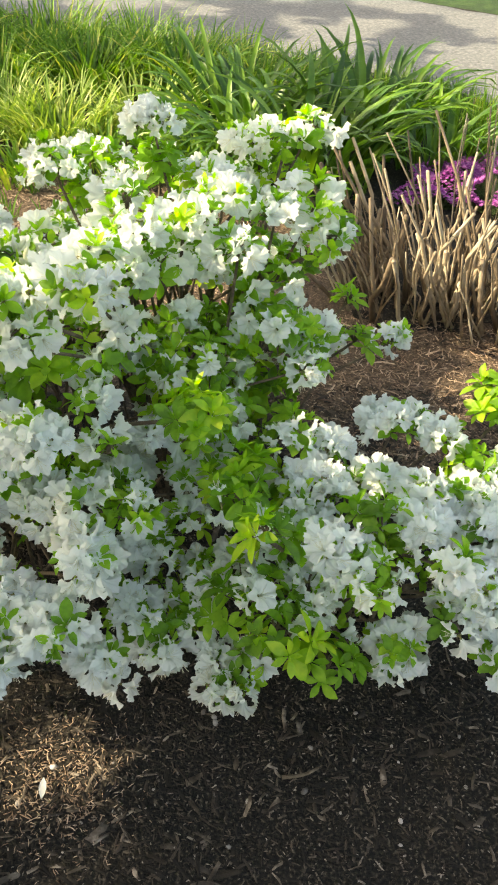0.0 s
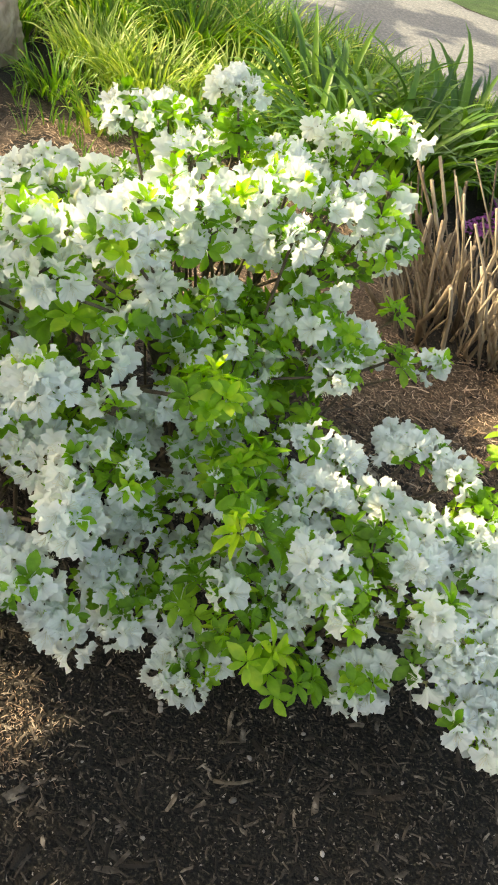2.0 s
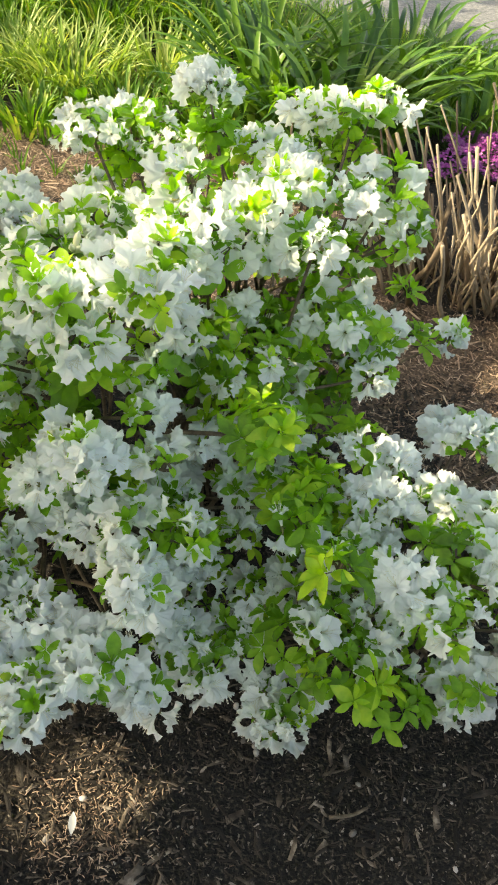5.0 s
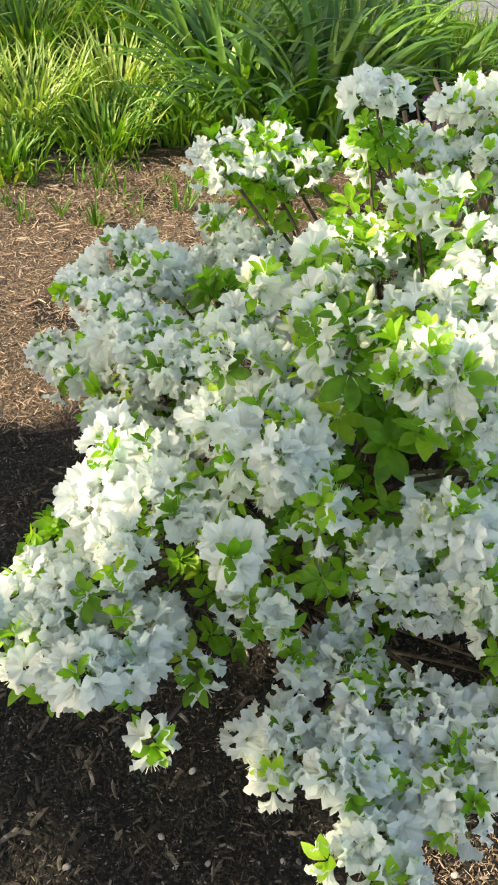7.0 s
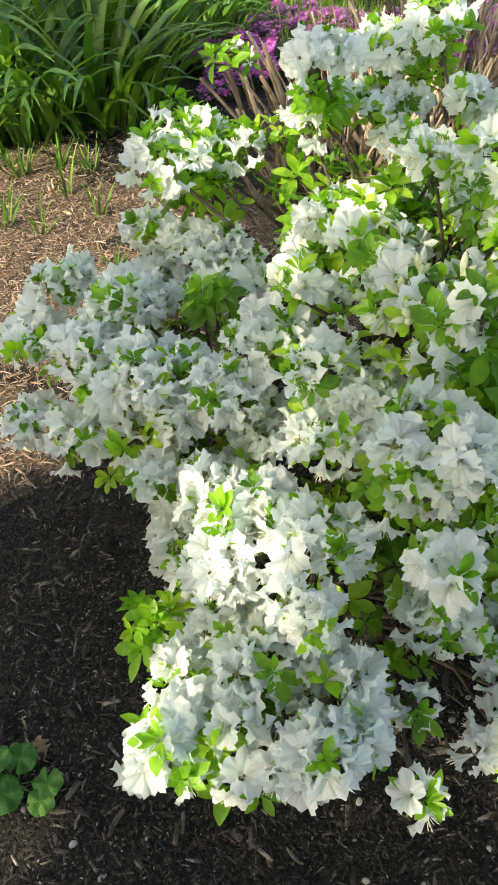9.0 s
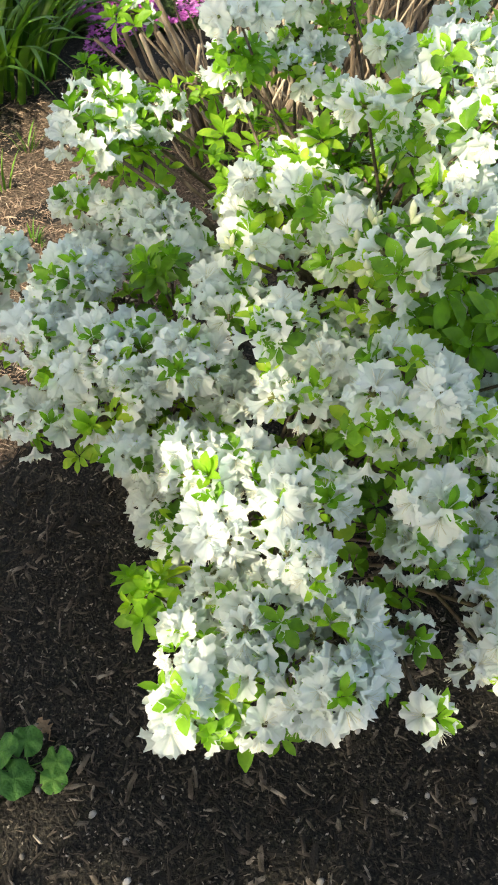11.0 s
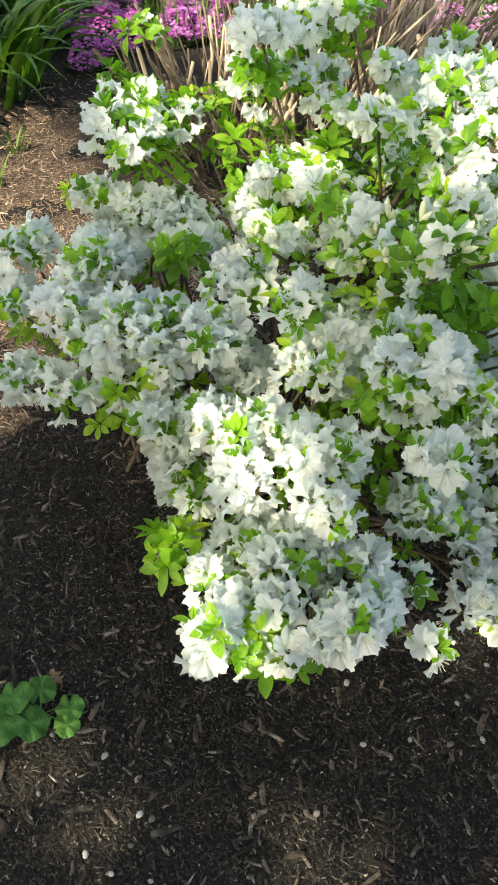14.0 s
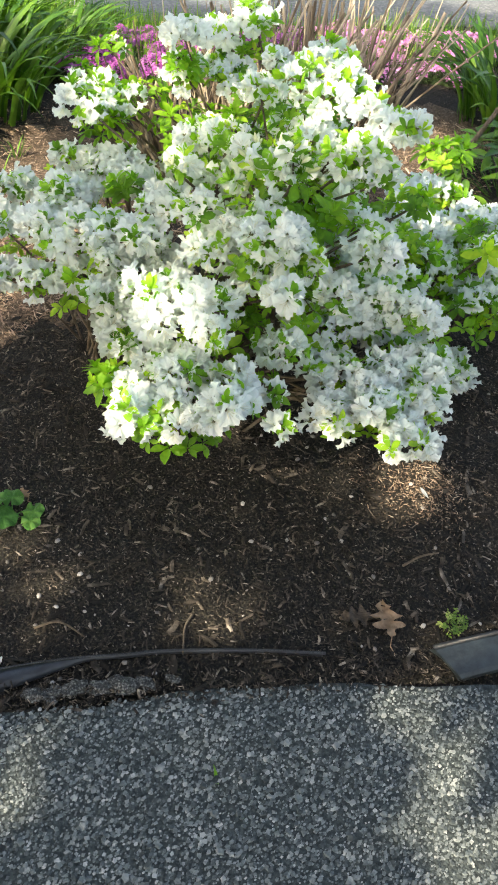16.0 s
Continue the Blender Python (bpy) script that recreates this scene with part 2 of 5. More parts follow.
def spline(points, steps=8):
    """Points along a smooth curve through the given ones."""
    pts = [Vector(p) for p in points]
    pts = [pts[0] * 2 - pts[1], *pts, pts[-1] * 2 - pts[-2]]
    out = []
    for a, b, c, d in zip(pts, pts[1:], pts[2:], pts[3:]):
        for k in range(steps):
            t = k / steps
            out.append(0.5 * (2 * b + (c - a) * t + (2 * a - 5 * b + 4 * c - d) * t * t + (3 * b - a - 3 * c + d) * t ** 3))
    return out + [pts[-2]]


# ---- ground, road, walk ----
def build_ground():
    fine = [i * 0.06 for i in range(-50, 84)]
    far = [7, 10, 16, 26, 45, 90, 200, 400]
    xs = [-3 - f for f in reversed(far)] + fine + [5 + f for f in far]
    ys = [-3 - f for f in reversed(far)] + fine + [5.3 + 0.3 * k for k in range(16)] + [7 + f for f in far[1:]]
    s = Shape()
    for y in ys:
        for x in xs:
            near = -3.1 < x < 5.1 and -3.1 < y < 5.1
            edge = (x + 1.09) * 0.70 + (y - 0.69) * 0.85
            h = (noise.noise((x * 3, y * 3, 0)) * 0.014 + noise.noise((x * 11, y * 11, 4)) * 0.007) if near else 0
            h *= min(max(edge * 4, 0), 1)
            s.v.append((x, y, ground_z(x, y) + h - (0.012 if edge < 0.02 else 0)))
    w = len(xs)
    s.f = [(j * w + i, j * w + i + 1, (j + 1) * w + i + 1, (j + 1) * w + i) for j in range(len(ys) - 1) for i in range(w - 1)]
    for q in s.f:
        x, y = s.v[q[0]][0], s.v[q[0]][1]
        dry = ((x + 0.55) / 1.05) ** 2 + ((y - 2.75) / 0.85) ** 2 < 1 or ((x - 0.65) / 0.6) ** 2 + ((y - 1.95) / 0.45) ** 2 < 1 or ((x - 1.5) / 0.5) ** 2 + ((y - 2.05) / 0.4) ** 2 < 1
        s.s.append(1 if dry and noise.noise((x * 4, y * 4, 2)) > -0.35 else 0)
    return tagged(new("ground", s.mesh("ground", M_MULCH, M_DRY_SOIL)), "dark brown shredded bark mulch over garden bed soil", "ground", kind="structure")


def build_band(name, near, far, lift, mat, label, category, rough=0.0):
    """A paved band between two smooth edges, with a worn rim that dips into the ground."""
    a, b = spline(near, 14), spline(far, 14)
    s, rows = Shape(), 26
    for k in range(rows + 1):
        t = 0.008 if k == 1 else 0.992 if k == rows - 1 else k / rows
        for p, q in zip(a, b):
            c = p.lerp(q, t)
            wob = (noise.noise((c.x * 5, c.y * 5, 1)) + 0.5 * noise.noise((c.x * 17, c.y * 17, 1))) * rough if k in (0, 1, rows - 1, rows) else 0
            c = c + (q - p).normalized() * wob
            z = ground_z(c.x, c.y) + lift + noise.noise((c.x * 2, c.y * 2, 7)) * 0.004 - (0.03 if k in (0, rows) else 0)
            s.v.append((c.x, c.y, z))
    w = len(a)
    s.f = [(j * w + i, j * w + i + 1, (j + 1) * w + i + 1, (j + 1) * w + i) for j in range(rows) for i in range(w - 1)]
    s.s = [0] * len(s.f)
    return tagged(new(name, s.mesh(name, mat)), label, category, kind="structure")


WALK_EDGE = [(-24, 21, 0), (-11, 9.2, 0), (-4.5, 3.45, 0), (-2.6, 1.92, 0), (-1.45, 0.97, 0), (-1.08, 0.68, 0), (-0.66, 0.27, 0), (-0.1, -0.25, 0), (0.9, -1.05, 0), (3.0, -2.6, 0), (9, -7.4, 0), (22, -19, 0)]
WALK_FAR = [(x - 1.15, y - 1.35, 0) for x, y, _ in WALK_EDGE]
ROAD_NEAR = [(-9, 9.2, 0), (-4, 7.5, 0), (-1.6, 6.55, 0), (-0.1, 5.93, 0), (0.9, 5.4, 0), (1.45, 4.92, 0), (1.65, 4.4, 0), (1.85, 3.98, 0), (2.7, 3.3, 0), (3.8, 2.4, 0), (7, 0.5, 0)]
ROAD_FAR = [(-8, 12.0, 0), (-3, 9.9, 0), (-0.6, 8.7, 0), (0.75, 8.05, 0), (1.6, 7.5, 0), (2.6, 6.8, 0), (3.4, 6.2, 0), (4.2, 5.5, 0), (4.9, 4.9, 0), (5.8, 4.2, 0), (9, 2.5, 0)]
ground = build_ground()
walk_band = build_band("pavement", WALK_EDGE, WALK_FAR, 0.012, M_ASPHALT, "worn grey asphalt garden walk with coarse exposed stones", "pavement", 0.014)
road = build_band("road", ROAD_NEAR, ROAD_FAR, 0.012, M_ROAD, "pale grey asphalt drive behind the bed", "road", 0.05)
lawn_far = [(p[0] + 30, p[1] + 40, 0) for p in ROAD_FAR]
lawn = build_band("lawn", [(p[0] - 0.05, p[1] - 0.1, 0) for p in ROAD_FAR], lawn_far, 0.018, M_LAWN, "mown green lawn beyond the drive", "lawn")


# ---- azaleas ----
def flower_mesh(seed, radius, depth):
    """A wide ruffled funnel of five overlapping petals with long stamens."""
    r = random.Random(seed)
    s, rings, segs = Shape(), 5, 40
    ph = [r.uniform(0, 6) for _ in range(4)]
    tilt = [r.uniform(-1, 1) for _ in range(5)]
    size = [r.uniform(0.86, 1.12) for _ in range(5)]
    frill = [r.uniform(-0.07, 0.07) for _ in range(segs)]
    crease = [r.uniform(-0.035, 0.035) for _ in range(segs)]
    v = []
    for i in range(rings + 1):
        u = i / rings
        for k in range(segs):
            th = k * math.tau / segs
            lobe = abs(math.cos(2.5 * th))
            pet = int(round(th / math.tau * 5)) % 5
            big = radius * (0.75 + 0.25 * lobe ** 0.45) * (1 + (size[pet] - 1) * lobe)
            big *= 1 + 0.05 * math.sin(13 * th + ph[3]) * lobe + frill[k] * u ** 4
            rad = big * (0.09 + 0.29 * u + 0.62 * u ** 2.4)
            z = depth * (1 - (1 - u) ** 1.5)
            z += radius * (0.10 * math.sin(6 * th + ph[0]) + 0.10 * math.sin(9 * th + ph[1]) + 0.09 * math.sin(14 * th + ph[2])) * u ** 2.8 + radius * crease[k] * u ** 1.5
            z += radius * (0.22 * tilt[pet] - 0.10) * lobe ** 0.5 * u ** 2.5
            v.append((rad * math.cos(th), rad * math.sin(th), z))
    f = [(i * segs + k, i * segs + (k + 1) % segs, (i + 1) * segs + (k + 1) % segs, (i + 1) * segs + k) for i in range(rings) for k in range(segs)]
    s.add(v, f)
    for k in range(6):
        a = k * math.tau / 6 + r.uniform(-0.3, 0.3)
        o = Vector((math.cos(a), math.sin(a), 0))
        tube(s, [(0, 0, depth * 0.2), o * radius * 0.14 + Vector((0, 0, depth * 0.9)), o * radius * r.uniform(0.2, 0.4) + Vector((0, 0, depth * r.uniform(1.15, 1.4)))], 0.0004, 0.0006, 3, 1)
    tube(s, [(0, 0, -0.012), (0, 0, -0.002), (0, 0, 0.004)], 0.0012, 0.0036, 6, 2)
    return s.mesh("flower", M_PETAL, M_STAMEN, M_CALYX)


def bud_mesh(seed):
    r = random.Random(seed)
    s = Shape()
    many, spin = r.choice((3, 3, 4)), r.uniform(0, 6.3)
    for k in range(many):
        a = spin + k * math.tau / many + r.uniform(-0.4, 0.4)
        d = Vector((math.cos(a) * 0.5, math.sin(a) * 0.5, 1)).normalized()
        n = r.uniform(0.020, 0.034)
        pts = [d * (n * t) for t in (0, 0.25, 0.55, 0.8, 1)]
        rad = [q * r.uniform(0.85, 1.1) for q in (0.0017, 0.0036, 0.0050, 0.0034, 0.0005)]
        v, f = [], []
        x = d.orthogonal().normalized()
        y = d.cross(x)
        for p, q in zip(pts, rad):
            v += [p + (x * math.cos(j * math.tau / 7) + y * math.sin(j * math.tau / 7)) * q * (1 + 0.12 * (j % 2)) for j in range(7)]
        f = [(i * 7 + j, i * 7 + (j + 1) % 7, (i + 1) * 7 + (j + 1) % 7, (i + 1) * 7 + j) for i in range(4) for j in range(7)]
        s.add(v, f)
    return s.mesh("bud", M_BUD)


def whorl_mesh(seed, size, rise=0.0, tiers=1):
    """Leaves round a shoot tip, in one tier or two, the upper ones shorter and steeper."""
    r = random.Random(seed)
    s = Shape()
    for tier in range(tiers):
        n = r.choice((5, 6, 7)) - tier
        for k in range(n):
            a = (k + 0.5 * tier) * math.tau / n + r.uniform(-0.25, 0.25)
            e = r.uniform(-0.1, 0.75) + rise + 0.35 * tier
            d = Vector((math.cos(a) * math.cos(e), math.sin(a) * math.cos(e), math.sin(e)))
            ln = size * r.uniform(0.62, 1.12) * (1 - 0.2 * tier)
            leaf(s, d * 0.003 + Vector((0, 0, 0.010 * tier)), d, Vector((r.uniform(-0.2, 0.2), r.uniform(-0.2, 0.2), 1)), ln, ln * r.uniform(0.42, 0.54), r.uniform(0.05, 0.4), 0, 5, r.uniform(0.12, 0.26), 1.32)
    for k in range(2):
        d = Vector((r.uniform(-0.5, 0.5), r.uniform(-0.5, 0.5), 1))
        leaf(s, (0, 0, 0.010 * (tiers - 1)), d, Vector((1, 0.2, 0.1)), size * 0.55, size * 0.2, 0.1)
    return s.mesh("leaf_whorl", M_LEAF)


FLOWERS = [flower_mesh(k, 0.0325 + 0.0015 * (k % 3), 0.026 + 0.003 * (k % 2)) for k in range(9)]
HALF_OPEN = [flower_mesh(40 + k, 0.020, 0.038) for k in range(3)]
BUDS = [bud_mesh(k) for k in range(4)]
WHORLS = [whorl_mesh(k, 0.033 + 0.004 * (k % 3)) for k in range(7)]
YOUNG = [whorl_mesh(60 + k, 0.028 + 0.003 * (k % 2), 0.55) for k in range(5)]
BIG_WHORLS = [whorl_mesh(20 + k, 0.048, 0.0, 2) for k in range(5)]

# Each spray: centre x y z, radius, half height, share of flowers, share of buds
TALL_A = [
    (-0.32, 1.04, 0.77, 0.048, 0.040, 0.74, 0.00),
    (-0.22, 1.07, 0.85, 0.049, 0.036, 0.74, 0.00),
    (-0.35, 1.09, 0.81, 0.058, 0.049, 0.74, 0.00),
    (-0.22, 1.16, 0.85, 0.042, 0.034, 0.74, 0.00),
    (-0.41, 1.21, 0.73, 0.055, 0.065, 0.74, 0.45),
    (-0.18, 1.24, 0.65, 0.042, 0.034, 0.74, 0.00),
    (-0.30, 1.25, 0.76, 0.063, 0.034, 0.74, 0.00),
    (-0.41, 1.29, 0.74, 0.080, 0.044, 0.95, 0.85),
    (-0.19, 1.31, 0.72, 0.062, 0.034, 0.74, 0.00),
    (-0.18, 1.31, 0.81, 0.063, 0.034, 0.74, 0.00),
    (0.01, 1.33, 0.77, 0.045, 0.034, 0.74, 0.00),
    (-0.09, 1.37, 0.82, 0.050, 0.034, 0.85, 0.80),
    (-0.16, 1.38, 0.71, 0.074, 0.065, 0.49, 0.00),
    (-0.19, 1.38, 0.83, 0.057, 0.037, 0.74, 0.00),
]
TALL_B = [
    (0.10, 1.39, 0.59, 0.076, 0.041, 0.55, 0.00),
    (-0.31, 1.39, 0.63, 0.080, 0.050, 0.80, 0.80),
    (0.16, 1.42, 0.52, 0.070, 0.060, 0.95, 0.00),
    (-0.35, 1.45, 0.71, 0.065, 0.044, 0.55, 0.00),
    (0.06, 1.47, 0.64, 0.080, 0.050, 0.60, 0.00),
    (-0.02, 1.47, 0.81, 0.042, 0.034, 0.74, 0.00),
    (0.08, 1.48, 0.77, 0.066, 0.041, 0.74, 0.00),
    (0.18, 1.48, 0.71, 0.049, 0.034, 0.74, 0.00),
    (-0.22, 1.48, 0.79, 0.047, 0.034, 0.74, 0.00),
    (-0.08, 1.49, 0.46, 0.042, 0.034, 0.05, 0.00),
    (-0.07, 1.50, 0.66, 0.070, 0.050, 0.55, 0.10),
    (-0.46, 1.52, 0.64, 0.042, 0.034, 0.74, 0.60),
    (0.16, 1.54, 0.77, 0.071, 0.036, 0.49, 0.00),
    (-0.02, 1.59, 0.77, 0.042, 0.034, 0.74, 0.00),
]
TALL_C = [
    (-0.15, 1.61, 0.64, 0.042, 0.034, 0.05, 0.00),
    (-0.25, 1.62, 0.62, 0.080, 0.050, 0.55, 0.30),
    (0.20, 1.62, 0.66, 0.070, 0.050, 0.50, 0.00),
    (-0.07, 1.66, 0.68, 0.042, 0.034, 0.74, 0.00),
    (0.30, 1.66, 0.36, 0.060, 0.040, 0.20, 0.00),
    (0.40, 1.70, 0.33, 0.046, 0.034, 0.74, 0.00),
    (0.12, 1.70, 0.56, 0.042, 0.034, 0.74, 0.00),
    (0.26, 1.72, 0.29, 0.042, 0.034, 0.74, 0.00),
    (0.28, 1.72, 0.43, 0.042, 0.034, 0.05, 0.00),
    (0.03, 1.77, 0.68, 0.042, 0.034, 0.74, 0.00),
    (-0.05, 1.77, 0.68, 0.052, 0.041, 0.74, 0.00),
    (0.11, 1.79, 0.79, 0.059, 0.034, 0.74, 0.00),
    (-0.18, 1.79, 0.82, 0.063, 0.034, 0.74, 0.00),
    (-0.17, 1.80, 0.73, 0.050, 0.050, 0.35, 0.00),
]
TALL_D = [
    (0.11, 1.80, 0.70, 0.060, 0.050, 0.35, 0.00),
    (-0.17, 1.81, 0.70, 0.060, 0.050, 0.40, 0.00),
    (0.16, 1.84, 0.79, 0.065, 0.034, 0.74, 0.00),
    (0.03, 1.84, 0.66, 0.060, 0.050, 0.40, 0.00),
    (-0.08, 1.84, 0.67, 0.056, 0.040, 0.74, 0.00),
    (0.06, 1.87, 0.75, 0.072, 0.037, 0.74, 0.00),
    (-0.43, 1.90, 0.66, 0.071, 0.037, 0.74, 0.00),
    (-0.27, 1.91, 0.63, 0.067, 0.034, 0.74, 0.00),
    (-0.36, 1.92, 0.58, 0.070, 0.050, 0.35, 0.00),
    (-0.15, 1.94, 0.61, 0.054, 0.034, 0.37, 0.00),
    (-0.27, 1.98, 0.59, 0.054, 0.064, 0.74, 0.00),
    (-0.36, 1.98, 0.66, 0.065, 0.034, 0.74, 0.00),
    (-0.27, 2.07, 0.63, 0.051, 0.041, 0.37, 0.00),
    (0.03, 2.33, 0.57, 0.060, 0.030, 0.45, 0.00),
]
TALL_E = [
    (-0.18, 2.36, 0.19, 0.055, 0.030, 0.10, 0.00),
]
BACK_A = [
    (-0.59, 1.49, 0.51, 0.060, 0.046, 1.00, 0.00),
    (-0.74, 1.50, 0.41, 0.042, 0.034, 1.00, 0.00),
    (-0.48, 1.52, 0.55, 0.064, 0.034, 1.00, 0.00),
    (-0.67, 1.54, 0.46, 0.042, 0.034, 1.00, 0.00),
    (-0.70, 1.59, 0.40, 0.060, 0.037, 1.00, 0.00),
    (-0.64, 1.61, 0.49, 0.079, 0.045, 1.00, 0.00),
    (-0.79, 1.67, 0.37, 0.069, 0.044, 0.75, 0.00),
    (-0.72, 1.67, 0.46, 0.042, 0.034, 1.00, 0.00),
    (-0.50, 1.67, 0.53, 0.042, 0.034, 0.05, 0.00),
    (-0.82, 1.77, 0.36, 0.042, 0.034, 1.00, 0.00),
    (-0.67, 1.77, 0.46, 0.075, 0.035, 1.00, 0.00),
    (-0.39, 1.79, 0.51, 0.065, 0.047, 1.00, 0.00),
    (-0.58, 1.80, 0.48, 0.075, 0.046, 1.00, 0.00),
    (-0.43, 1.82, 0.44, 0.042, 0.034, 1.00, 0.00),
]
BACK_B = [
    (-0.46, 1.90, 0.42, 0.056, 0.040, 1.00, 0.00),
    (-0.73, 1.91, 0.42, 0.064, 0.038, 1.00, 0.00),
    (-0.63, 1.95, 0.45, 0.051, 0.040, 1.00, 0.00),
    (-0.33, 1.95, 0.42, 0.042, 0.034, 1.00, 0.00),
    (-0.43, 1.99, 0.47, 0.052, 0.036, 0.90, 0.00),
    (-0.41, 1.88, 0.49, 0.046, 0.034, 0.90, 0.00),
    (-0.43, 1.70, 0.51, 0.060, 0.036, 0.95, 0.00),
    (-0.38, 1.61, 0.50, 0.056, 0.036, 0.70, 0.00),
    (-0.56, 1.44, 0.44, 0.062, 0.040, 0.95, 0.00),
    (-0.54, 1.53, 0.43, 0.056, 0.036, 0.95, 0.00),
]
FRONT_A = [
    (-0.49, 0.73, 0.32, 0.066, 0.038, 0.95, 0.00),
    (-0.38, 0.77, 0.33, 0.068, 0.045, 0.95, 0.00),
    (-0.28, 0.81, 0.36, 0.071, 0.043, 0.95, 0.00),
    (-0.49, 0.83, 0.36, 0.067, 0.038, 0.95, 0.00),
    (-0.23, 0.84, 0.23, 0.042, 0.034, 0.95, 0.00),
    (-0.37, 0.86, 0.37, 0.072, 0.034, 0.95, 0.00),
    (-0.58, 0.88, 0.33, 0.059, 0.052, 0.95, 0.00),
    (-0.20, 0.88, 0.12, 0.042, 0.034, 0.95, 0.00),
    (-0.755, 0.90, 0.395, 0.020, 0.020, 1.50, 0.00),
    (-0.23, 0.89, 0.43, 0.066, 0.047, 0.79, 0.00),
    (-0.16, 0.92, 0.27, 0.042, 0.034, 0.95, 0.00),
    (-0.48, 0.95, 0.36, 0.080, 0.035, 0.95, 0.00),
    (-0.82, 0.99, 0.44, 0.040, 0.030, 0.95, 0.00),
    (-0.06, 0.97, 0.19, 0.060, 0.050, 0.75, 0.00),
]
FRONT_B = [
    (-0.67, 0.985, 0.385, 0.020, 0.020, 1.50, 0.00),
    (-0.85, 1.02, 0.41, 0.044, 0.034, 1.00, 0.00),
    (-0.17, 0.99, 0.45, 0.052, 0.051, 0.73, 0.00),
    (-0.24, 1.00, 0.45, 0.066, 0.052, 0.73, 0.00),
    (-0.78, 1.00, 0.42, 0.055, 0.040, 1.00, 0.00),
    (-0.32, 1.01, 0.60, 0.059, 0.034, 0.85, 0.00),
    (-0.89, 1.05, 0.385, 0.046, 0.032, 1.20, 0.00),
    (-0.02, 1.02, 0.25, 0.060, 0.050, 0.85, 0.00),
    (-0.20, 1.03, 0.56, 0.042, 0.034, 0.73, 0.00),
    (-0.32, 1.03, 0.40, 0.074, 0.038, 0.95, 0.00),
    (-0.61, 1.03, 0.59, 0.038, 0.032, 0.95, 0.00),
    (-0.40, 1.03, 0.50, 0.042, 0.034, 0.85, 0.00),
    (-0.76, 1.04, 0.42, 0.066, 0.050, 0.95, 0.00),
    (-0.57, 1.06, 0.42, 0.060, 0.044, 0.55, 0.00),
]
FRONT_C = [
    (-0.14, 1.06, 0.27, 0.065, 0.057, 0.81, 0.00),
    (-0.83, 1.07, 0.40, 0.060, 0.037, 0.95, 0.00),
    (-0.41, 1.07, 0.39, 0.075, 0.034, 0.95, 0.00),
    (-0.72, 1.08, 0.38, 0.044, 0.037, 0.95, 0.00),
    (-0.05, 1.08, 0.60, 0.060, 0.036, 0.05, 0.00),
    (-0.88, 1.09, 0.39, 0.060, 0.045, 1.00, 0.00),
    (-0.49, 1.09, 0.60, 0.061, 0.054, 0.68, 0.00),
    (-0.08, 1.10, 0.30, 0.060, 0.050, 0.80, 0.00),
    (0.02, 1.10, 0.42, 0.075, 0.050, 0.02, 0.00),
    (-0.24, 1.11, 0.59, 0.053, 0.035, 0.73, 0.00),
    (-0.20, 1.12, 0.39, 0.042, 0.034, 0.81, 0.00),
    (-0.95, 1.12, 0.385, 0.062, 0.042, 1.25, 0.00),
    (-0.75, 1.12, 0.52, 0.042, 0.034, 0.95, 0.00),
    (-0.80, 1.14, 0.42, 0.060, 0.050, 1.00, 0.00),
]
FRONT_D = [
    (-0.52, 1.15, 0.66, 0.077, 0.046, 0.80, 0.00),
    (-0.91, 1.17, 0.38, 0.063, 0.034, 0.95, 0.00),
    (-0.53, 1.18, 0.56, 0.080, 0.047, 0.64, 0.00),
    (-0.04, 1.18, 0.34, 0.070, 0.060, 0.80, 0.00),
    (-0.68, 1.19, 0.52, 0.069, 0.045, 0.95, 0.00),
    (-0.80, 1.22, 0.37, 0.066, 0.051, 0.95, 0.00),
    (-0.22, 1.22, 0.34, 0.070, 0.050, 0.90, 0.00),
    (-0.13, 1.22, 0.44, 0.060, 0.050, 0.90, 0.00),
    (-0.76, 1.25, 0.49, 0.062, 0.036, 0.95, 0.00),
    (-0.25, 1.28, 0.53, 0.048, 0.063, 0.75, 0.00),
    (-0.49, 1.29, 0.58, 0.051, 0.041, 0.85, 0.00),
    (-0.55, 1.31, 0.55, 0.073, 0.042, 0.85, 0.00),
    (-0.72, 1.31, 0.50, 0.079, 0.035, 0.95, 0.00),
    (0.15, 1.32, 0.53, 0.043, 0.034, 0.85, 0.00),
]
FRONT_E = [
    (-0.86, 1.32, 0.31, 0.055, 0.045, 0.03, 0.00),
    (-0.80, 1.34, 0.25, 0.042, 0.036, 0.95, 0.00),
    (-0.76, 1.37, 0.33, 0.055, 0.042, 1.00, 0.00),
    (-0.71, 1.42, 0.33, 0.070, 0.050, 1.00, 0.00),
    (-0.69, 1.50, 0.31, 0.055, 0.040, 0.90, 0.00),
    (-0.63, 1.57, 0.30, 0.062, 0.042, 0.85, 0.00),
    (-0.53, 1.38, 0.61, 0.054, 0.034, 0.85, 0.00),
    (-0.44, 1.38, 0.57, 0.062, 0.036, 0.95, 0.00),
    (-0.39, 1.31, 0.51, 0.055, 0.040, 0.60, 0.00),
    (-0.47, 1.26, 0.49, 0.060, 0.040, 0.80, 0.00),
    (-0.66, 1.40, 0.40, 0.080, 0.060, 0.80, 0.00),
]
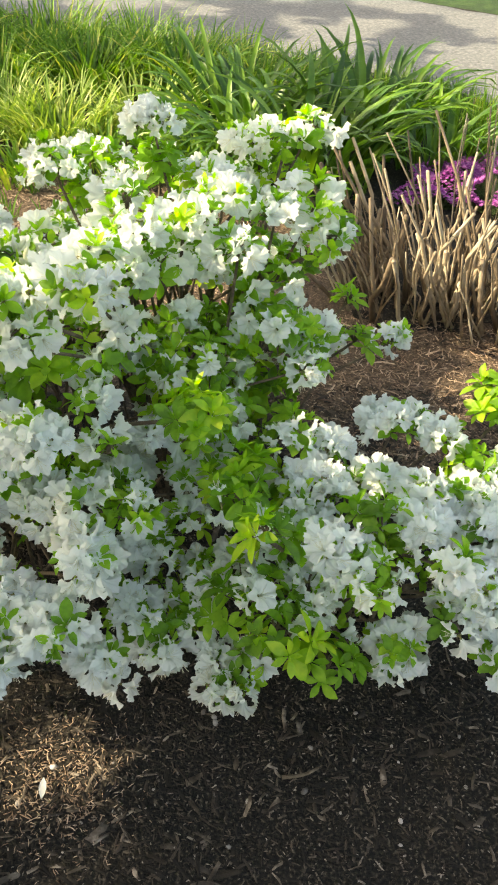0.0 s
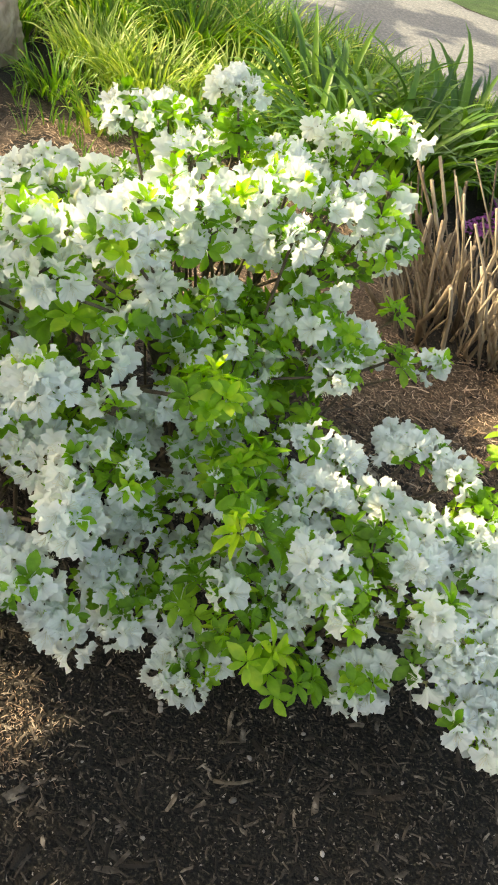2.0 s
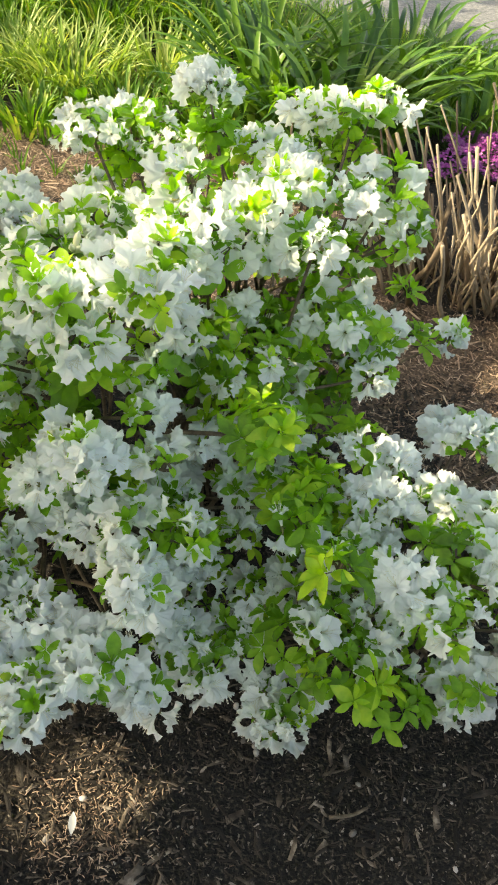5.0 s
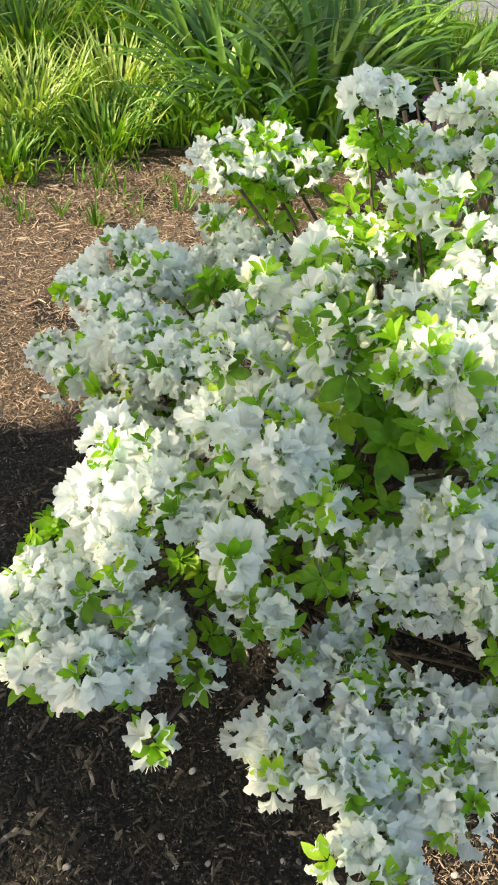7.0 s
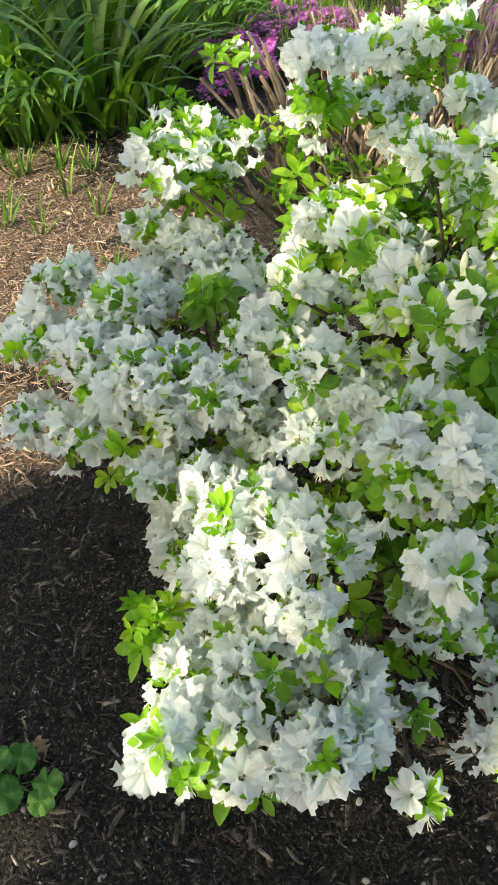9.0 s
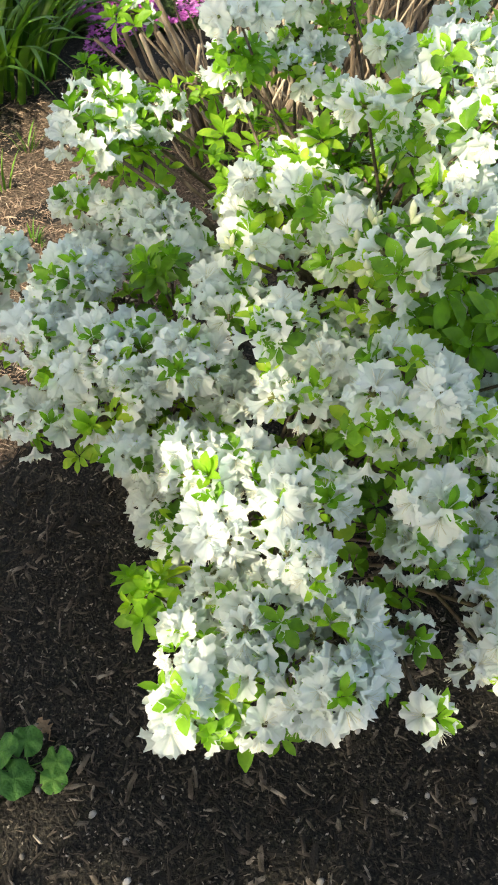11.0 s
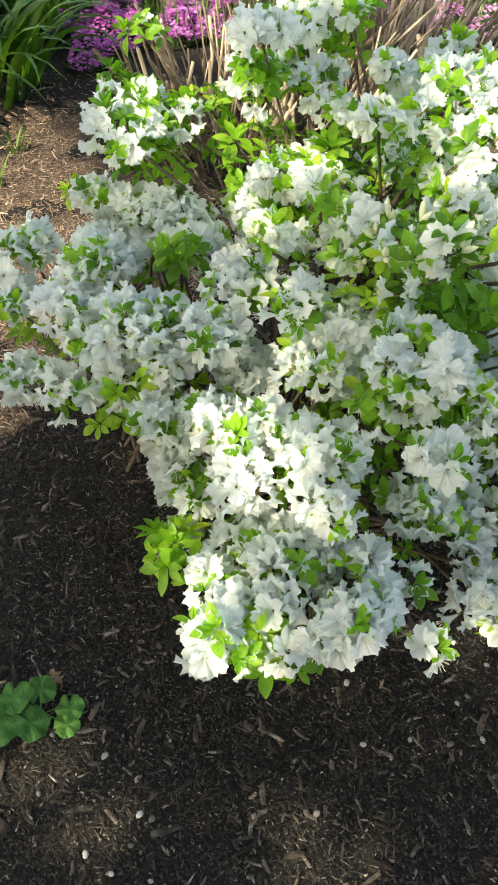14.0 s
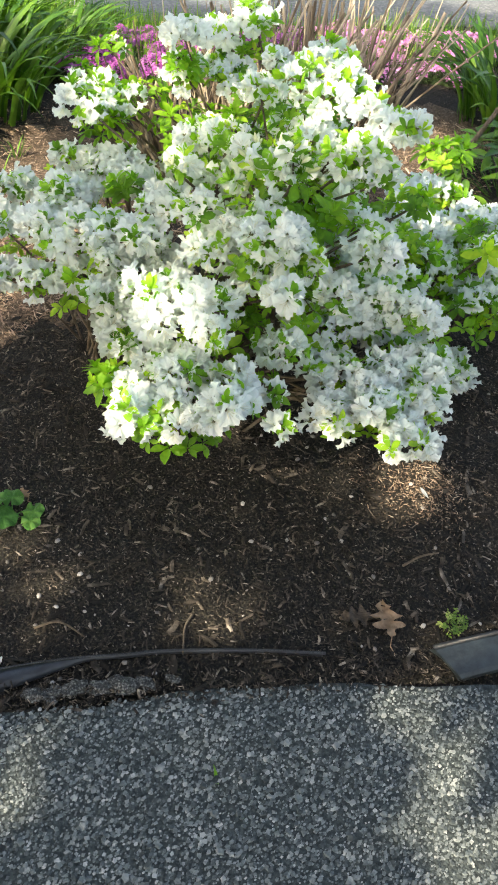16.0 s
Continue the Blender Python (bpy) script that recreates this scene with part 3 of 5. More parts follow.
RIGHT_A = [
    (0.53, 0.82, 0.26, 0.080, 0.050, 0.95, 0.00),
    (0.19, 0.83, 0.24, 0.070, 0.050, 0.42, 0.00),
    (0.09, 0.84, 0.32, 0.070, 0.042, 0.50, 0.00),
    (0.32, 0.86, 0.24, 0.060, 0.050, 0.85, 0.00),
    (0.02, 0.87, 0.14, 0.070, 0.034, 0.80, 0.00),
    (0.40, 0.88, 0.30, 0.061, 0.051, 0.80, 0.00),
    (0.39, 0.88, 0.45, 0.042, 0.034, 0.80, 0.00),
    (0.06, 0.89, 0.35, 0.042, 0.034, 0.80, 0.00),
    (0.07, 0.90, 0.50, 0.042, 0.034, 0.05, 0.00),
    (-0.11, 0.92, 0.16, 0.054, 0.065, 0.80, 0.00),
    (0.26, 0.92, 0.38, 0.069, 0.045, 0.60, 0.00),
    (0.15, 0.94, 0.32, 0.069, 0.034, 0.80, 0.00),
    (0.48, 0.94, 0.33, 0.080, 0.055, 0.90, 0.00),
    (0.19, 0.95, 0.42, 0.042, 0.034, 0.80, 0.00),
]
RIGHT_B = [
    (0.62, 0.95, 0.24, 0.090, 0.060, 0.90, 0.00),
    (0.36, 0.99, 0.41, 0.042, 0.034, 0.80, 0.00),
    (0.11, 1.03, 0.37, 0.075, 0.050, 0.55, 0.00),
    (0.28, 1.03, 0.41, 0.061, 0.039, 0.40, 0.00),
    (0.01, 1.04, 0.44, 0.044, 0.034, 0.40, 0.00),
    (0.51, 1.06, 0.33, 0.080, 0.050, 0.90, 0.00),
    (0.60, 1.10, 0.27, 0.090, 0.060, 0.90, 0.00),
    (0.17, 1.12, 0.38, 0.065, 0.040, 0.85, 0.00),
    (0.38, 1.11, 0.39, 0.042, 0.034, 0.80, 0.00),
    (0.28, 1.14, 0.36, 0.070, 0.045, 0.85, 0.00),
    (0.47, 1.14, 0.33, 0.070, 0.050, 0.85, 0.00),
    (0.21, 1.21, 0.39, 0.050, 0.060, 0.80, 0.00),
    (0.14, 1.24, 0.42, 0.063, 0.053, 0.80, 0.00),
    (0.51, 1.24, 0.34, 0.070, 0.050, 0.40, 0.00),
]
RIGHT_C = [
    (0.45, 1.29, 0.38, 0.042, 0.034, 0.80, 0.00),
    (0.34, 1.29, 0.40, 0.066, 0.041, 0.80, 0.00),
    (0.58, 1.34, 0.42, 0.090, 0.060, 0.02, 0.00),
]
TALL_INNER = [
    (-0.30, 1.28, 0.60, 0.15, 0.08, 0.35, 0.0),
    (-0.08, 1.36, 0.52, 0.14, 0.10, 0.40, 0.0),
    (0.02, 1.40, 0.30, 0.14, 0.08, 0.12, 0.0),
    (0.06, 1.50, 0.42, 0.16, 0.12, 0.30, 0.0),
    (-0.11, 1.60, 0.57, 0.10, 0.05, 0.45, 0.0),
    (-0.29, 1.62, 0.55, 0.08, 0.045, 0.40, 0.0),
    (-0.31, 1.50, 0.56, 0.07, 0.04, 0.50, 0.0),
    (-0.22, 1.72, 0.50, 0.07, 0.04, 0.50, 0.0),
    (-0.16, 1.74, 0.56, 0.16, 0.06, 0.12, 0.0),
    (0.08, 1.62, 0.56, 0.11, 0.08, 0.12, 0.0),
    (-0.30, 1.93, 0.54, 0.12, 0.05, 0.12, 0.0),
    (-0.06, 1.28, 0.44, 0.12, 0.10, 0.45, 0.0),
]
BACK_INNER = [
    (-0.62, 1.68, 0.32, 0.16, 0.07, 0.12, 0.0),
    (-0.46, 1.84, 0.33, 0.12, 0.05, 0.12, 0.0),
    (-0.62, 1.86, 0.32, 0.12, 0.05, 0.12, 0.0),
]
FRONT_INNER = [
    (-0.60, 1.24, 0.38, 0.16, 0.08, 0.12, 0.0),
    (-0.42, 1.14, 0.44, 0.12, 0.08, 0.12, 0.0),
    (-0.27, 1.10, 0.34, 0.13, 0.10, 0.12, 0.0),
    (-0.42, 0.90, 0.26, 0.13, 0.04, 0.12, 0.0),
    (-0.82, 1.10, 0.31, 0.11, 0.04, 0.12, 0.0),
    (-0.12, 0.98, 0.20, 0.10, 0.08, 0.12, 0.0),
    (-0.44, 1.28, 0.42, 0.12, 0.08, 0.12, 0.0),
    (-0.66, 1.10, 0.36, 0.10, 0.05, 0.12, 0.0),
]
RIGHT_INNER = [
    (0.06, 0.92, 0.27, 0.11, 0.11, 0.12, 0.0),
    (0.26, 1.02, 0.27, 0.13, 0.07, 0.12, 0.0),
    (0.12, 1.14, 0.28, 0.12, 0.07, 0.30, 0.0),
    (0.34, 1.18, 0.27, 0.12, 0.05, 0.12, 0.0),
    (0.50, 1.04, 0.22, 0.12, 0.05, 0.12, 0.0),
]
OUTER_SPRAYS = TALL_A + TALL_B + TALL_C + TALL_D + TALL_E + BACK_A + BACK_B + FRONT_A + FRONT_B + FRONT_C + FRONT_D + FRONT_E + RIGHT_A + RIGHT_B + RIGHT_C


def deep_inside(p, own):
    for c in OUTER_SPRAYS:
        if c is not own:
            q = ((p.x - c[0]) ** 2 + (p.y - c[1]) ** 2) / c[3] ** 2 + ((p.z - c[2]) / c[4]) ** 2
            if q < 0.40:
                return True
    return False


def set_pose(ob, place, axis, spin, size):
    q = Vector(axis).to_track_quat("Z", "Y") @ Euler((0, 0, spin)).to_quaternion()
    ob.matrix_local = Matrix.LocRotScale(place, q, (size, size, size))


TAKEN = []


def build_azalea(name, base, limbs, label, seed, share=0.86):
    r = random.Random(seed)
    thing = tagged(empty(name, 0, 0, 0), label, "azalea", "azaleas in the bed")
    crown = Vector((base[0], base[1], ground_z(*base)))
    flowers = 0
    extra = Shape()
    for c in limbs:
        centre, rad, full = Vector(c[:3]), Vector((c[3], c[3], c[4])), c[5] > 0.75
        wood, twigs = Shape(), Shape()
        low = crown + Vector((r.gauss(0, 0.06), r.gauss(0, 0.06), -0.02))
        heart = centre - Vector((0, 0, rad.z * 0.35))
        mid = low.lerp(heart, 0.4) + Vector((r.uniform(-0.05, 0.05), r.uniform(-0.05, 0.05), (heart.z - low.z) * 0.24))
        stem = spline([low, mid, heart, centre + Vector((0, 0, rad.z * 0.5))], 5)
        tube(wood, stem, r.uniform(0.0038, 0.0062), 0.0018, 6)
        gap = 0.041 if full else 0.040 if c[5] > 0.25 else 0.046
        tries = int(46 * (rad.x * rad.y + rad.x * rad.z + rad.y * rad.z) / gap ** 2)
        limb = part("limb", bpy.data.meshes.new("limb"), thing)
        sites = []
        for _ in range(tries):
            n = Vector((r.gauss(0, 1), r.gauss(0, 1), r.gauss(0, 1))).normalized()
            if n.z < -0.18:
                continue
            wob = 0.90 + 0.26 * noise.noise(n * 1.6 + centre * 5) + r.uniform(-0.30, 0.12)
            p = centre + Vector((n.x * rad.x, n.y * rad.y, n.z * rad.z)) * wob
            if p.z < ground_z(p.x, p.y) + 0.05 or deep_inside(p, c):
                continue
            if any((p - q).length_squared < gap ** 2 for q in TAKEN):
                continue
            TAKEN.append(p)
            out = Vector((n.x / rad.x, n.y / rad.y, n.z / rad.z)).normalized()
            sites.append((p, out))
        arms = [centre + Vector((r.uniform(-0.5, 0.5) * rad.x, r.uniform(-0.5, 0.5) * rad.y, r.uniform(-0.2, 0.3) * rad.z)) for _ in range(4)]
        for a in arms:
            tube(twigs, spline([heart, heart.lerp(a, 0.5) + Vector((0, 0, 0.015)), a], 3), 0.003, 0.0017, 5)
        for p, out in sites:
            a = min(arms, key=lambda q: (q - p).length)
            tube(twigs, [a, a.lerp(p, 0.55) + Vector((0, 0, -0.008)), p - out * 0.022], 0.0017, 0.0011, 3, cap=False)
            clump = noise.noise(p * 12 + Vector((3, 1, 8))) * 0.5 + 0.5
            bloom = clump + r.uniform(-0.22, 0.22) < c[5] * share
            if bloom and r.random() < c[6]:
                ob = part("bud", r.choice(BUDS), limb)
                set_pose(ob, p - out * 0.02, out + Vector((r.uniform(-0.3, 0.3), r.uniform(-0.3, 0.3), 0.7)), r.uniform(0, 6), r.uniform(0.9, 1.2))
                ob = part("leaf_whorl", r.choice(WHORLS), limb)
                set_pose(ob, p - out * 0.026, out + Vector((0, 0, 0.5)), r.uniform(0, 6), r.uniform(0.7, 1.0))
            elif bloom:
                up = (out * 0.75 + Vector((r.uniform(-0.3, 0.3), r.uniform(-0.3, 0.3), 0.45))).normalized()
                e = up.orthogonal().normalized()
                w, spin, many = up.cross(e), r.uniform(0, 6.3), r.choice((3, 3, 3, 4) if full else (2, 2, 2, 3))
                for k in range(many):
                    t = spin + k * math.tau / many + r.uniform(-0.35, 0.35)
                    aside = e * math.cos(t) + w * math.sin(t)
                    axis = up * r.uniform(-0.1, 0.6) + aside * r.uniform(0.7, 1.0)
                    spot = p - out * 0.012 + aside * 0.006
                    flowers += 1
                    me = r.choice(FLOWERS) if r.random() < 0.93 else r.choice(HALF_OPEN)
                    if flowers <= 300:
                        ob = part("flower", me, limb)
                        set_pose(ob, spot, axis, r.uniform(0, 6.3), r.uniform(0.69, 0.91))
                    else:
                        q = Matrix.LocRotScale(spot, axis.to_track_quat("Z", "Y"), Vector((1, 1, 1)) * r.uniform(0.69, 0.91))
                        extra.add([q @ x.co for x in me.vertices], [tuple(x.vertices) for x in me.polygons])
                        extra.s[-len(me.polygons):] = [x.material_index for x in me.polygons]
                if r.random() < (0.28 if full else 0.45):
                    ob = part("leaf_whorl", r.choice(YOUNG), limb)
                    set_pose(ob, p - out * 0.002, up, r.uniform(0, 6), r.uniform(0.8, 1.25))
                if r.random() < 0.65:
                    ob = part("leaf_whorl", r.choice(WHORLS), limb)
                    set_pose(ob, p - out * 0.030, out + Vector((r.uniform(-0.3, 0.3), r.uniform(-0.3, 0.3), 0.2)), r.uniform(0, 6), r.uniform(0.75, 1.05))
            else:
                ob = part("leaf_whorl", r.choice(BIG_WHORLS if c[5] < 0.08 or r.random() < (0.03 if full else 0.1) else WHORLS), limb)
                set_pose(ob, p - out * 0.016, out * 0.7 + Vector((r.uniform(-0.35, 0.35), r.uniform(-0.35, 0.35), 0.7)), r.uniform(0, 6), r.uniform(0.8, 1.15))
        for _ in range(int(len(sites) * 0.25)):
            n = Vector((r.gauss(0, 1), r.gauss(0, 1), r.gauss(0.3, 1))).normalized()
            p = centre + Vector((n.x * rad.x, n.y * rad.y, n.z * rad.z)) * r.uniform(0.5, 0.82)
            if p.z > ground_z(p.x, p.y) + 0.05:
                ob = part("leaf_whorl", r.choice(WHORLS), limb)
                set_pose(ob, p, n + Vector((0, 0, 0.6)), r.uniform(0, 6), r.uniform(0.7, 1.0))
                a = min(arms, key=lambda q: (q - p).length)
                tube(twigs, [a, p], 0.0014, 0.001, 3, cap=False)
        limb.data = wood.mesh("limb", M_BARK)
        part("branching", twigs.mesh("branching", M_BARK), limb, kind="stuff")
    if extra.v:
        part("flower_mass", extra.mesh("flower_mass", M_PETAL_MASS, M_STAMEN, M_CALYX), thing, kind="stuff")
    return thing


def put_azaleas():
    build_azalea("azalea", (-0.12, 1.52), TALL_A + TALL_B + TALL_C + TALL_D + TALL_E + TALL_INNER, "tall open azalea shrub full of white blossoms in the mulch", 11, 0.93)
    build_azalea("azalea", (-0.48, 1.76), BACK_A + BACK_B + BACK_INNER, "low dense azalea shrub covered in shaded white blossoms", 12)
    build_azalea("azalea", (-0.44, 1.38), FRONT_A + FRONT_B + FRONT_C + FRONT_D + FRONT_E + FRONT_INNER, "spreading azalea shrub with drooping white blossoms above dark mulch", 13)
    build_azalea("azalea", (0.27, 1.12), RIGHT_A + RIGHT_B + RIGHT_C + RIGHT_INNER, "low leafy azalea shrub with fresh green shoots and white blossoms", 14)


put_azaleas()


# ---- strap-leaved plants ----
def lily_blades():
    out = []
    for k in range(9):
        r = random.Random(300 + k)
        s = Shape()
        blade(s, (0, 0, 0), 0, 0.62, 0.16 + 0.05 * (k % 4), 1.5 + 0.26 * (k % 5), 0.044, r, 7, 0, 0.2)
        out.append(s.mesh("leaf", M_LILY))
    return out


LILY_BLADES = lily_blades()


def build_lily(x, y, spread, count, size, label, seed):
    r = random.Random(seed)
    thing = tagged(empty("daylily", x, y, ground_z(x, y)), label, "daylily", "daylilies")
    for _ in range(count):
        a, d = r.uniform(0, math.tau), spread * math.sqrt(r.random())
        ob = part("leaf", r.choice(LILY_BLADES), thing)
        turn = a + r.uniform(-0.7, 0.7)
        k = size * r.uniform(0.7, 1.12)
        px, py = d * math.cos(a), d * math.sin(a)
        ob.matrix_local = Matrix.LocRotScale((px, py, ground_z(x + px, y + py) - ground_z(x, y)), Euler((r.uniform(-0.2, 0.2), r.uniform(-0.1, 0.25) * d / spread, turn)), (k, k * r.uniform(0.8, 1.1), k))
    return thing


def build_tuft(x, y, spread, count, length, mat, label, seed, width=0.011, name="grass_clump", droop=1.9):
    r = random.Random(seed)
    s = Shape()
    z = ground_z(x, y)
    for _ in range(count):
        a, d = r.uniform(0, math.tau), spread * math.sqrt(r.random())
        px, py = d * math.cos(a), d * math.sin(a)
        blade(s, (px, py, ground_z(x + px, y + py) - z), a + r.uniform(-0.8, 0.8), length * r.uniform(0.6, 1.2), r.uniform(0.02, 0.65) * (0.4 + d / spread),
              droop * r.uniform(0.4, 1.3), width * r.uniform(0.7, 1.3), r, 5)
    thing = tagged(empty(name, x, y, z), label, "ornamental grass", "grass clumps along the drive")
    part("foliage", s.mesh("foliage", mat), thing, kind="stuff")
    return thing


TUFT_BLADES = {}


def build_tuft_split(x, y, spread, count, length, mat, label, seed):
    """A clump near the camera, each leaf a part of its own."""
    r = random.Random(seed)
    z = ground_z(x, y)
    thing = tagged(empty("grass_clump", x, y, z), label, "ornamental grass", "grass clumps along the drive")
    if mat.name not in TUFT_BLADES:
        TUFT_BLADES[mat.name] = []
        for k in range(12):
            s = Shape()
            blade(s, (0, 0, 0), 0, 0.30, 0.1 + 0.07 * (k % 5), 0.9 + 0.35 * (k % 4), 0.0135, r, 5)
            TUFT_BLADES[mat.name].append(s.mesh("leaf", mat))
    for _ in range(int(count * 0.8)):
        a, d = r.uniform(0, math.tau), spread * math.sqrt(r.random())
        px, py = d * math.cos(a), d * math.sin(a)
        k = length / 0.30 * r.uniform(0.6, 1.2)
        ob = part("leaf", r.choice(TUFT_BLADES[mat.name]), thing)
        ob.matrix_local = Matrix.LocRotScale((px, py, ground_z(x + px, y + py) - z), Euler((r.uniform(-0.25, 0.25), r.uniform(-0.1, 0.3) * d / spread, a + r.uniform(-0.8, 0.8))), (k, r.uniform(0.8, 1.4), k))
    return thing


def put_borders():
    deep = "clump of arching dark green strap leaves in the bed"
    build_lily(0.32, 3.60, 0.28, 90, 1.0, deep, 1)
    build_lily(0.02, 3.62, 0.18, 50, 0.85, deep, 6)
    build_lily(0.02, 4.05, 0.26, 72, 1.0, deep, 2)
    build_lily(0.62, 4.15, 0.30, 80, 1.0, deep, 3)
    build_lily(0.95, 3.85, 0.2, 50, 0.8, deep, 4)
    build_lily(2.09, 1.80, 0.26, 90, 0.9, "clump of dark green strap leaves in shade behind the azaleas", 5)
    green = "clump of fine bright green grass leaves beside the mulch"
    pale = "clump of sunlit yellow-green striped grass leaves"
    n = 0
    for x, y, sp, c, ln, m in [
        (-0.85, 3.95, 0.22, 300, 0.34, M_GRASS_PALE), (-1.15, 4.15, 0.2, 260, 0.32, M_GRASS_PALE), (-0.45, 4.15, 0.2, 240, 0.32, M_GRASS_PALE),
        (-0.55, 3.65, 0.18, 220, 0.24, M_GRASS), (-0.22, 3.7, 0.16, 200, 0.26, M_GRASS), (-0.95, 3.55, 0.16, 140, 0.2, M_GRASS),
        (-1.3, 4.7, 0.25, 260, 0.4, M_GRASS), (-0.8, 4.75, 0.25, 300, 0.42, M_GRASS), (-0.3, 4.8, 0.24, 280, 0.42, M_GRASS),
        (-1.75, 5.2, 0.3, 280, 0.42, M_GRASS), (-1.15, 5.35, 0.28, 300, 0.42, M_GRASS), (-0.6, 5.35, 0.26, 260, 0.4, M_GRASS), (0.15, 4.75, 0.22, 200, 0.36, M_GRASS),
        (-1.75, 4.4, 0.2, 220, 0.36, M_GRASS), (-1.25, 3.75, 0.14, 110, 0.22, M_GRASS), (-2.2, 5.0, 0.28, 220, 0.4, M_GRASS), (-0.05, 5.2, 0.22, 180, 0.3, M_GRASS), (0.4, 4.95, 0.24, 200, 0.26, M_GRASS),
    ]:
        n += 1
        if n <= 11:
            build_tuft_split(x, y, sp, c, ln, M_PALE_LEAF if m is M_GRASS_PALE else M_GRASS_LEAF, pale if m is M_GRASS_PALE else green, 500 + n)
        else:
            build_tuft(x, y, sp, c, ln, m, pale if m is M_GRASS_PALE else green, 500 + n)


put_borders()


# ---- cut stems, phlox ----
def build_stems(x, y, rx, ry, count, tall, lean, label, seed, girth=1.0):
    r = random.Random(seed)
    thing = tagged(empty("cut_shrub", x, y, ground_z(x, y)), label, "cut shrub")
    for _ in range(count):
        a, d = r.uniform(0, math.tau), math.sqrt(r.random())
        bx, by = rx * d * math.cos(a), ry * d * math.sin(a)
        h = tall * r.uniform(0.35, 1.1) * (1.05 - 0.25 * d)
        tx = bx + h * (0.42 * d * math.cos(a) + lean[0] + r.gauss(0, 0.17))
        ty = by + h * (0.35 * d * math.sin(a) + lean[1] + r.gauss(0, 0.17))
        q = min(0.0036 + r.expovariate(1 / 0.0034), 0.0125) * girth
        s = Shape()
        g = ground_z(x + bx, y + by) - ground_z(x, y)
        tube(s, [(bx, by, g - 0.02), (bx * 0.7 + tx * 0.3 + r.uniform(-0.03, 0.03), by * 0.7 + ty * 0.3 + r.uniform(-0.03, 0.03), h * 0.33),
                 (bx * 0.35 + tx * 0.65 + r.uniform(-0.03, 0.03), by * 0.35 + ty * 0.65 + r.uniform(-0.03, 0.03), h * 0.66), (tx, ty, h)], q * 1.2, q * 0.85, 6)
        part("stem", s.mesh("stem", M_STEM), thing)
    return thing


def build_phlox(x, y, rx, ry, mat, label, seed, count=4200):
    r = random.Random(seed)
    z0 = ground_z(x, y)
    thing = tagged(empty("creeping_phlox", x, y, z0), label, "phlox", "phlox cushions by the drive")
    green, bloom = Shape(), Shape()
    for _ in range(count):
        a, d = r.uniform(0, math.tau), math.sqrt(r.random())
        d *= 0.78 + 0.45 * noise.noise((math.cos(a) * 1.6, math.sin(a) * 1.6, seed * 3.7))
        px, py = rx * d * math.cos(a), ry * d * math.sin(a)
        top = 0.10 * (1 - d * d * 0.8) * (0.75 + 0.9 * noise.noise((px * 9, py * 9, seed)))
        g = ground_z(x + px, y + py) - z0
        for _k in range(2):
            b = r.uniform(0, 6.3)
            leaf(green, (px, py, g + top * r.uniform(0.1, 0.8)), (math.cos(b), math.sin(b), r.uniform(0.2, 1.2)), (0, 0, 1), 0.03, 0.006, 0.1, 0, 2)
        if noise.noise((px * 5 + 9, py * 5, seed)) > -0.28:
            n = Vector((r.uniform(-0.6, 0.6), r.uniform(-0.6, 0.6), 1)).normalized()
            e = n.orthogonal().normalized()
            w = n.cross(e)
            c = Vector((px, py, g + top + r.uniform(0, 0.02)))
            q = r.uniform(0.008, 0.0115)
            v = [c]
            spin = r.uniform(0, 6)
            for k in range(10):
                t = spin + k * math.tau / 10
                v.append(c + (e * math.cos(t) + w * math.sin(t)) * (q if k % 2 else q * 0.5) + n * (0.002 if k % 2 else 0))
            bloom.add(v, [(0, k + 1, (k + 1) % 10 + 1) for k in range(10)])
    base = Shape()
    rows, cols = 7, 22
    v = [(0, 0, 0.06)]
    for i in range(1, rows + 1):
        d = i / rows
        for k in range(cols):
            t = k * math.tau / cols
            g = d * (0.76 + 0.45 * noise.noise((math.cos(t) * 1.6, math.sin(t) * 1.6, seed * 3.7)))
            px, py = rx * g * math.cos(t), ry * g * math.sin(t)
            v.append((px, py, ground_z(x + px, y + py) - z0 + 0.075 * (1 - d * d) * (0.75 + 0.9 * noise.noise((px * 9, py * 9, seed))) - 0.01))
    f = [(0, 1 + k, 1 + (k + 1) % cols) for k in range(cols)]
    f += [(1 + i * cols + k, 1 + (i + 1) * cols + k, 1 + (i + 1) * cols + (k + 1) % cols, 1 + i * cols + (k + 1) % cols) for i in range(rows - 1) for k in range(cols)]
    base.add(v, f)
    part("mound", base.mesh("mound", M_MOSS), thing)
    part("foliage", green.mesh("foliage", M_MOSS), thing, kind="stuff")
    part("blossoms", bloom.mesh("blossoms", mat), thing, "small massed blossoms", kind="stuff")
    return thing


